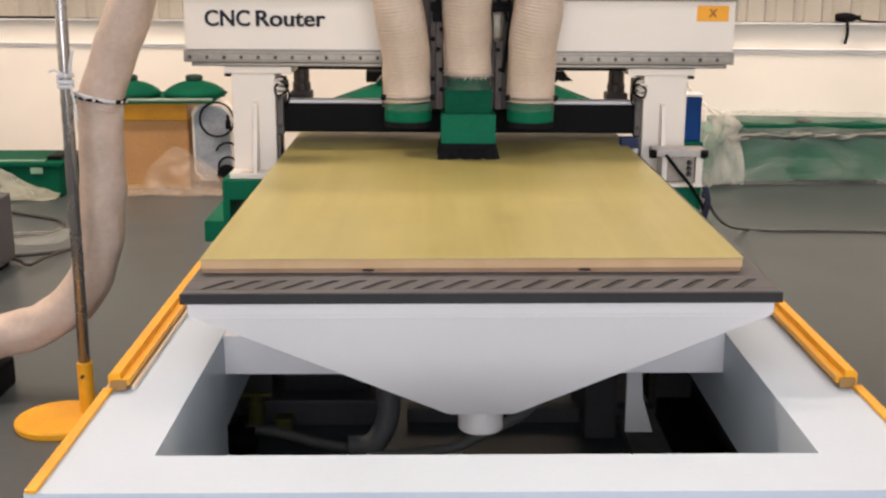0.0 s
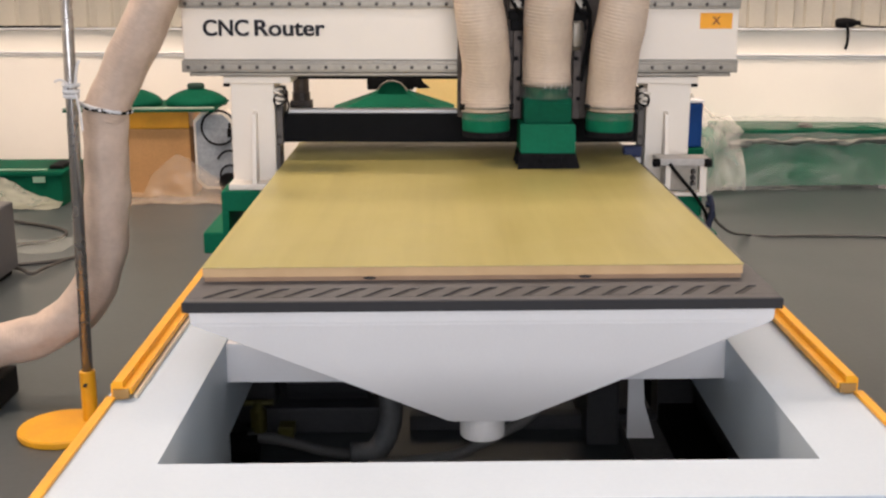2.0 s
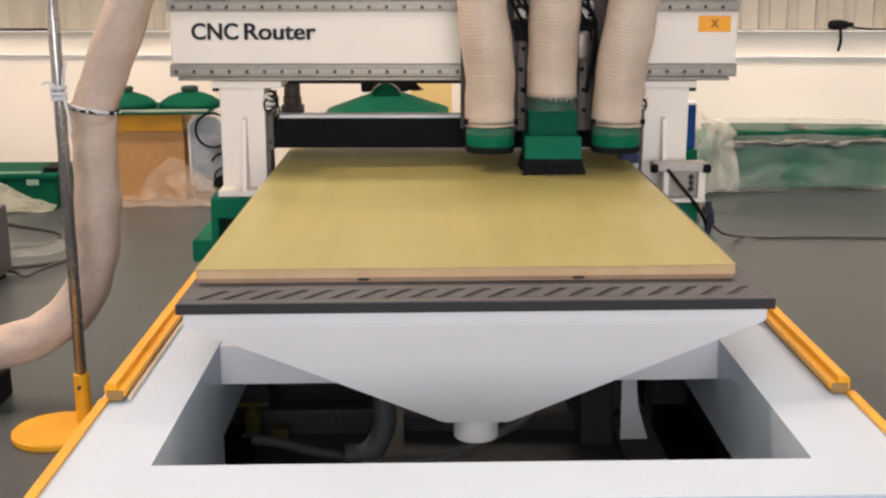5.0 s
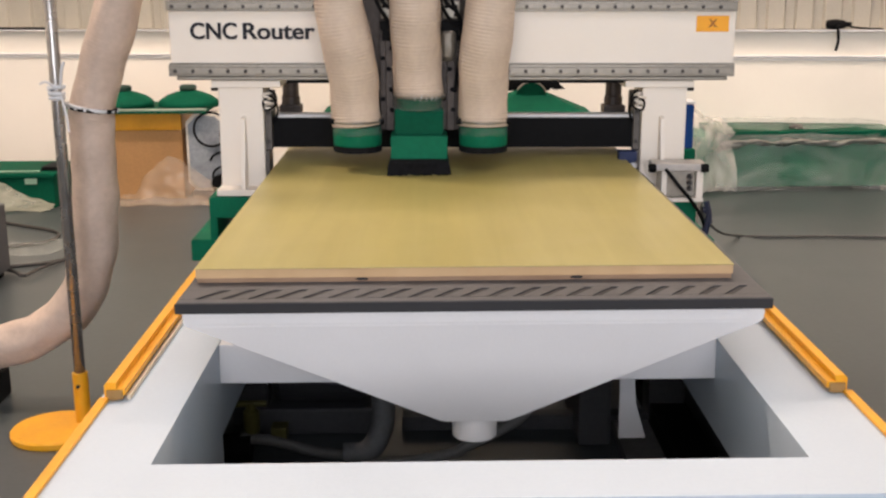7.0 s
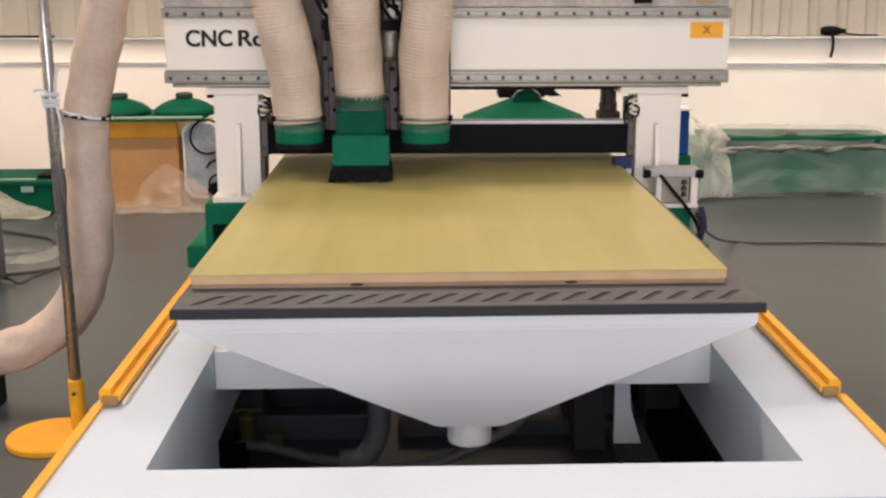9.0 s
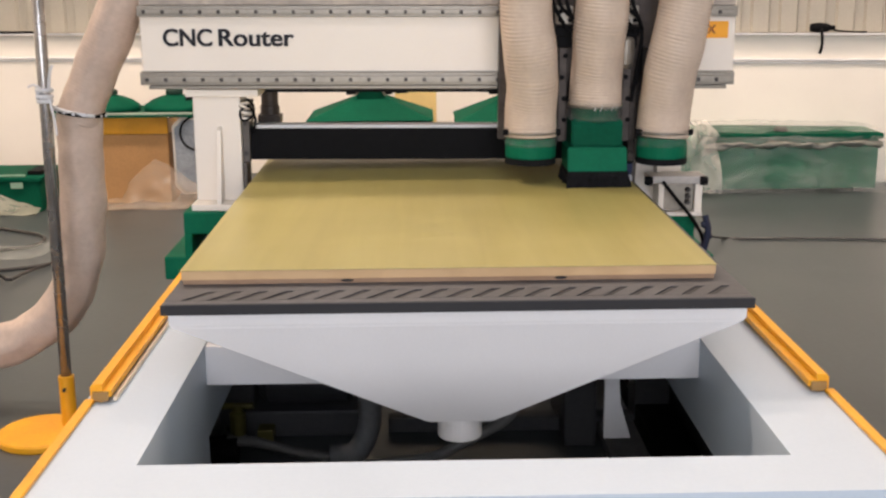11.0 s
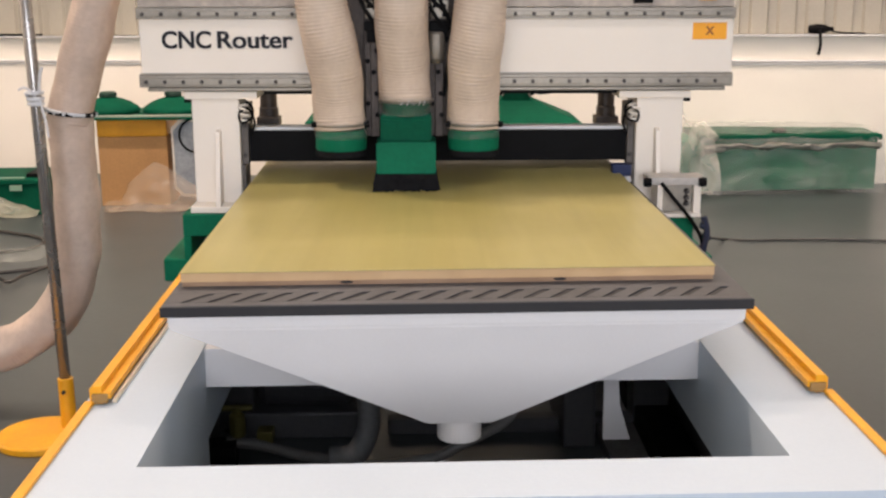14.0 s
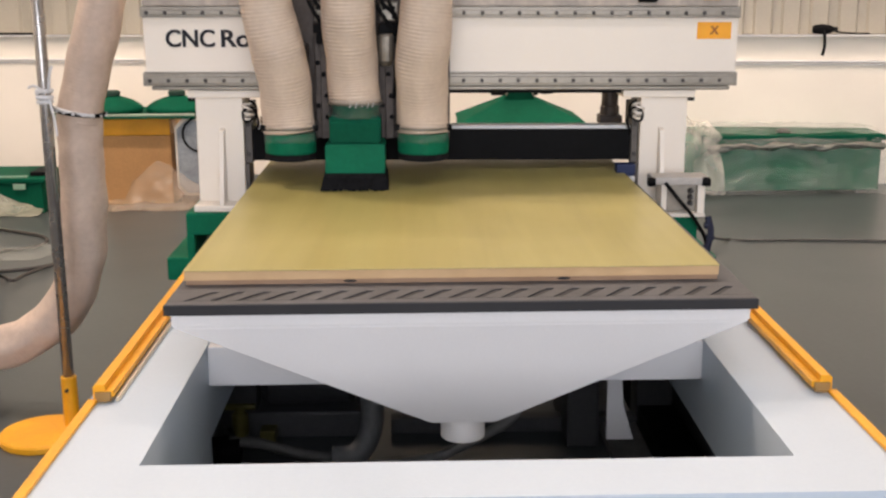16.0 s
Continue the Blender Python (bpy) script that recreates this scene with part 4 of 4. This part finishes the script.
low_cab = thing("green_cabinet", "low dark green machine cabinet with film at its foot", "cabinet")
part("body", boxes((-3.6, -2.56, 5.0, 5.5, 0.0, 0.205), bevel=0.01), GREEN_DARK, low_cab)
# highlight on the film, put in as pale green strips
part("strip", boxes((-3.2, -2.66, 5.02, 5.05, 0.2365, 0.246), (-2.74, -2.66, 4.975, 4.979, 0.165, 0.204), bevel=0.002), mat("film_highlight_green", (0.20, 0.33, 0.24), 0.4, vary=0.3), low_cab, "pale green strip standing for a highlight on film")
# the dark inside of an open recess, put in as a black block
part("recess_shade", boxes((-2.66, -2.57, 5.08, 5.30, 0.2365, 0.262), bevel=0.004), BLACK, low_cab, "black block standing for a dark recess")
part("rim", boxes((-3.62, -2.54, 4.98, 5.52, 0.207, 0.235), bevel=0.006), GREEN_DARK, low_cab, "green rim")
draped_film("plastic_sheet", "crumpled pale film sloping down before a green cabinet", -3.4, -2.56, 4.86, 4.99, lambda u, v: 0.01 + 0.19 * v * min(1.0, 2.1 * (1 - u)), PALE_FILM, 41.0, 44, 16, 0.026)

box_left = thing("grey_cabinet", "dark grey steel cabinet standing on the floor", "cabinet")
part("body", boxes((-2.95, -2.255, 2.66, 3.3, 0.03, 0.375), bevel=0.012), CABINET, box_left)
part("foot", boxes((-2.92, -2.28, 2.70, 3.26, 0.0, 0.03)), BLACK, box_left)

foot = thing("rubber_block", "black rubber block under a suction hose", "block")
part("body", boxes((-1.95, -1.64, 1.30, 1.55, 0.0, 0.105), bevel=0.012), BLACK, foot)

tool = thing("heat_gun", "black heat gun lying on the wall coping", "tool", WALL_AT @ pose(3.065, -0.01, 1.083) @ Matrix.Diagonal((0.72, 1.0, 1.02, 1)))
bm = bmesh.new()
lathe(bm, [(0.022, -0.11), (0.03, -0.09), (0.036, -0.02), (0.03, 0.05), (0.018, 0.09), (0.016, 0.13)], (0, 0, 0.036), 16, "x")
part("barrel", bm, BLACK, tool, smooth=True)
bm = bmesh.new()
tube(bm, [(-0.01, -0.035, 0.03), (0.0, -0.06, -0.03), (0.0, -0.062, -0.09), (-0.02, -0.06, -0.15)], 0.014, 0.015, 10)
part("handle", bm, BLACK, tool, smooth=True)
bm = bmesh.new()
tube(bm, [(0.12, 0, 0.02), (0.25, -0.005, 0.01), (0.45, 0.0, 0.006)], 0.006, 0.02, 8)
part("lead", bm, BLACK, tool)

pipe = thing("wall_pipe", "thin dark pipe lying along the wall coping", "pipe", WALL_AT)
bm = bmesh.new()
tube(bm, [(-6, -0.03, 1.092), (-4, -0.03, 1.092), (-2.66, -0.03, 1.092)], 0.009, 0.2, 8)
part("length", bm, BLACK, pipe)

floor_cable = thing("floor_cable", "black cable lying on the concrete floor", "cable")
bm = bmesh.new()
tube(bm, [(0.900, 1.660, 0.520), (0.986, 1.950, 0.609), (1.083, 2.300, 0.509), (1.264, 2.900, 0.322), (1.483, 3.500, 0.136), (1.706, 3.974, 0.009), (1.844, 3.943, 0.009), (2.184, 3.939, 0.009), (2.478, 3.907, 0.009), (3.200, 3.800, 0.009), (4.200, 3.750, 0.009)], 0.0072, 0.04, 8)
part("lead", bm, mat("grey_cable", (0.045, 0.042, 0.038), 0.5, vary=0.2), floor_cable)
COIL_GREY = mat("worn_cable", (0.04, 0.036, 0.032), 0.6, vary=0.3)
coil = thing("cable_coil", "loose loops of dark cable on the floor", "cable")
for name, pts in (("loop", [(-3.0, 4.7, 0.01), (-2.66, 4.47, 0.01), (-2.36, 4.28, 0.01), (-2.27, 4.12, 0.01), (-2.30, 3.97, 0.01), (-2.42, 3.90, 0.01), (-2.60, 3.78, 0.01)]), ("lead", [(-2.6, 3.36, 0.01), (-2.31, 3.41, 0.01), (-2.11, 3.50, 0.01), (-2.02, 3.62, 0.01)]), ("lead", [(-2.6, 3.42, 0.022), (-2.27, 3.29, 0.022), (-2.15, 3.17, 0.022), (-2.12, 3.30, 0.022), (-2.04, 3.52, 0.022)])):
    bm = bmesh.new()
    tube(bm, pts, 0.0095, 0.03, 8)
    part(name, bm, COIL_GREY, coil)
draped_film("plastic_scrap", "scrap of pale plastic film lying on the floor", -2.50, -2.18, 3.66, 4.02, lambda u, v: 0.010 + 0.018 * math.sin(u * 5) * math.sin(v * 4), FILM, 57.0, 16, 16, 0.02)


# ---- under the bed ----
def under_bed():
    pump = thing("vacuum_pump", "dark vacuum pump under the router bed", "pump")
    bm = bmesh.new()
    lathe(bm, [(0.09, 0.0), (0.12, 0.03), (0.12, 0.30), (0.09, 0.33)], (-0.62, 1.25, 0.20), 24, "x")
    part("motor", bm, CABINET, pump)
    part("mount", boxes((-0.66, -0.26, 1.12, 1.40, 0.0, 0.09), bevel=0.008), CABINET, pump)
    bm = bmesh.new()
    lathe(bm, [(0.022, 0.0), (0.026, 0.01), (0.026, 0.07), (0.016, 0.08), (0.016, 0.10)], (-0.645, 0.88, 0.11), 14)
    lathe(bm, [(0.010, -0.05), (0.010, 0.05)], (-0.645, 0.88, 0.205), 10, "x")
    part("valve", bm, OLIVE, pump, "olive brass valve")
    part("valve_block", boxes((-0.585, -0.535, 0.87, 0.93, 0.085, 0.125), bevel=0.004), OLIVE, pump, "olive valve block")
    bm = bmesh.new()
    lathe(bm, [(0.045, -0.05), (0.05, 0.0), (0.045, 0.05)], (-0.695, 0.86, 0.065), 18, "x")
    part("flange", bm, BLACK, pump, "black pipe flange")
    bm = bmesh.new()
    tube(bm, [(-0.68, 0.86, 0.10), (-0.58, 0.87, 0.085), (-0.46, 0.88, 0.045), (-0.34, 0.89, 0.02)], 0.018, 0.02, 12)
    part("pipe", bm, mat("dull_grey_pipe", (0.13, 0.13, 0.125), 0.5, vary=0.25), pump, "dull grey pipe", smooth=True)
    hose = thing("vacuum_hose", "grey corrugated vacuum hose under the bed", "hose")
    bm = bmesh.new()
    tube(bm, [(-0.28, 0.98, 0.42), (-0.25, 0.94, 0.30), (-0.232, 0.90, 0.20), (-0.236, 0.88, 0.12), (-0.28, 0.86, 0.05), (-0.36, 0.86, 0.04)], 0.036, 0.006, 16, 0.003, 0.014)
    part("length", bm, mat("corrugated_grey", (0.17, 0.175, 0.175), 0.5, vary=0.2), hose, smooth=True)
    thin = thing("air_hose", "thin grey air hose rising under the bed", "hose")
    bm = bmesh.new()
    tube(bm, [(-0.30, 0.82, 0.018), (-0.05, 0.88, 0.022), (0.04, 0.9, 0.05), (0.13, 0.9, 0.095), (0.21, 0.9, 0.15), (0.26, 0.92, 0.24), (0.27, 0.95, 0.38)], 0.017, 0.012, 12)
    part("length", bm, mat("dull_grey_hose", (0.24, 0.24, 0.23), 0.5, vary=0.2), thin, smooth=True)
    chan = thing("steel_channel", "black steel channel on the floor under the bed", "channel")
    part("web", boxes((0.66, 0.785, 0.2, 2.4, 0.0, 0.09), bevel=0.004), BLACK, chan)
    # grey strip that fills the gap left of the black channel
    part("flange", boxes((0.53, 0.655, 0.3, 2.4, 0.0, 0.03), bevel=0.004), mat("dull_grey_strip", (0.22, 0.22, 0.21), 0.5, vary=0.25, scale=6), chan, "dull grey strip beside the channel")
    cross = thing("floor_channel", "dark steel channel across the floor", "channel")
    part("web", boxes((-0.18, 0.655, 1.14, 1.20, 0.0, 0.05), bevel=0.004), CABINET, cross)
    tank = thing("grey_box", "dark grey box standing under the bed", "box")
    part("body", boxes((0.40, 0.505, 1.0, 1.4, 0.0, 0.44), bevel=0.01), CABINET, tank)


under_bed()

# ---- motions ----
HEAD_X = [(0, 0.022), (0.1, 0.023), (0.2, 0.061), (0.3, 0.113), (0.4, 0.157), (0.5, 0.177), (1.65, 0.178), (1.8, 0.195), (1.9, 0.228), (2.0, 0.284), (2.1, 0.357), (2.2, 0.429), (2.3, 0.466), (2.4, 0.475), (3.6, 0.475), (3.7, 0.457), (3.8, 0.415), (3.9, 0.36), (4.0, 0.330), (4.15, 0.316), (5.3, 0.316), (5.45, 0.27), (5.6, 0.16), (5.8, 0.0), (5.95, -0.085), (6.1, -0.12), (7.3, -0.12), (7.4, -0.142), (7.5, -0.183), (7.6, -0.222), (7.7, -0.255), (7.8, -0.284), (7.95, -0.297), (9.0, -0.296), (9.1, -0.272), (9.2, -0.228), (9.4, -0.09), (9.8, 0.25), (10.0, 0.40), (10.2, 0.485), (11.45, 0.486), (11.6, 0.472), (11.7, 0.437), (11.8, 0.372), (11.9, 0.336), (12.05, 0.326), (13.15, 0.322), (13.3, 0.306), (13.4, 0.262), (13.5, 0.205), (13.6, 0.122), (13.7, 0.042), (13.8, -0.038), (13.9, -0.083), (14.0, -0.110), (14.15, -0.120), (15.25, -0.122), (15.4, -0.163), (15.5, -0.205), (15.6, -0.250), (15.7, -0.271), (15.85, -0.280), (16, -0.281)]
GANTRY_Y = [(0, 1.64), (1.7, 1.64), (1.9, 1.615), (2.2, 1.53), (2.4, 1.50), (9.0, 1.50), (9.3, 1.46), (9.9, 1.33), (10.2, 1.29), (16, 1.29)]
DRILL = [(0.45, 1.6), (2.4, 3.42), (4.15, 5.25), (6.05, 7.22), (7.95, 8.92), (10.2, 11.4), (12.0, 13.15), (14.1, 15.22), (15.75, 16.9)]      # start and end of each plunge
HOSE_SWING = [(0, 5.0), (0.5, 9.0), (1.5, 9.5), (2.5, 11.0), (3.5, 9.5), (4.2, 7.5), (6.5, 4.0), (7, 2.5), (8, -0.5), (8.5, -1.5), (9, -1.0), (10.2, 8.0), (12.5, 8.5), (13.3, 8.0), (14.0, 3.0), (14.5, 2.0), (15.3, 3.0), (16, 0.0)]
POLE_LEAN = [(0, -0.35), (0.5, 0.1), (1.5, 0.05), (2.5, 0.6), (3.5, 0.05), (4.0, -0.3), (6.5, -0.9), (7.5, -1.1), (8.0, -1.7), (8.5, -1.1), (9, -1.2), (11.5, -0.4), (13.5, -0.5), (14.0, -2.0), (14.5, -1.4), (15, -0.9), (16, -1.0)]


def along(rows, t):
    return float(np.interp(t, [r[0] for r in rows], [r[1] for r in rows]))


def drop(t):
    """How far the head is lowered: it plunges, dwells and lifts."""
    return max([0.0] + [0.023 * min(1, (t - s) / 0.6, (e - t) / 0.2) for s, e in DRILL if s < t < e])


def cup_play(t):
    """The side cups ride a little further up and down than the middle hood."""
    return 0.005 - 0.40 * drop(t)


def motions():
    ticks = [i / 10 for i in range(161)]
    walk(gantry, [(t, pose(0, along(GANTRY_Y, t), 0, 0, 0.45, 0)) for t in ticks])
    walk(head, [(t, pose(0, along(GANTRY_Y, t) - 0.27, 0, 0, 0.45, 0) @ pose(along(HEAD_X, t), 0, 0.014 - drop(t))) for t in ticks])
    walk(skirt, [(t, pose(0, 0, 0.890 + drop(t))) for t in ticks])
    for cup in CUPS:
        walk(cup, [(t, pose(0, 0, cup_play(t))) for t in ticks])
    for hose, x, y, z in HOSES:
        walk(hose, [(t, pose(x, y, z + (cup_play(t) if x else 0), 0, 6 * (along(HEAD_X, t) - 0.1), 0)) for t in ticks])
    walk(hose_low, [(t, pose(-1.45, 1.45, 0.28, 0, 1.36 * v - 0.4, 0)) for t, v in POLE_LEAN])
    walk(hose_top, [(t, pose(0.236, 0, 0.77, 0, v, 0)) for t, v in HOSE_SWING])
    walk(stand_pole, [(t, pose(0.035, 0.05, 0.16, 0, v + 1.1, 0)) for t, v in POLE_LEAN])


motions()
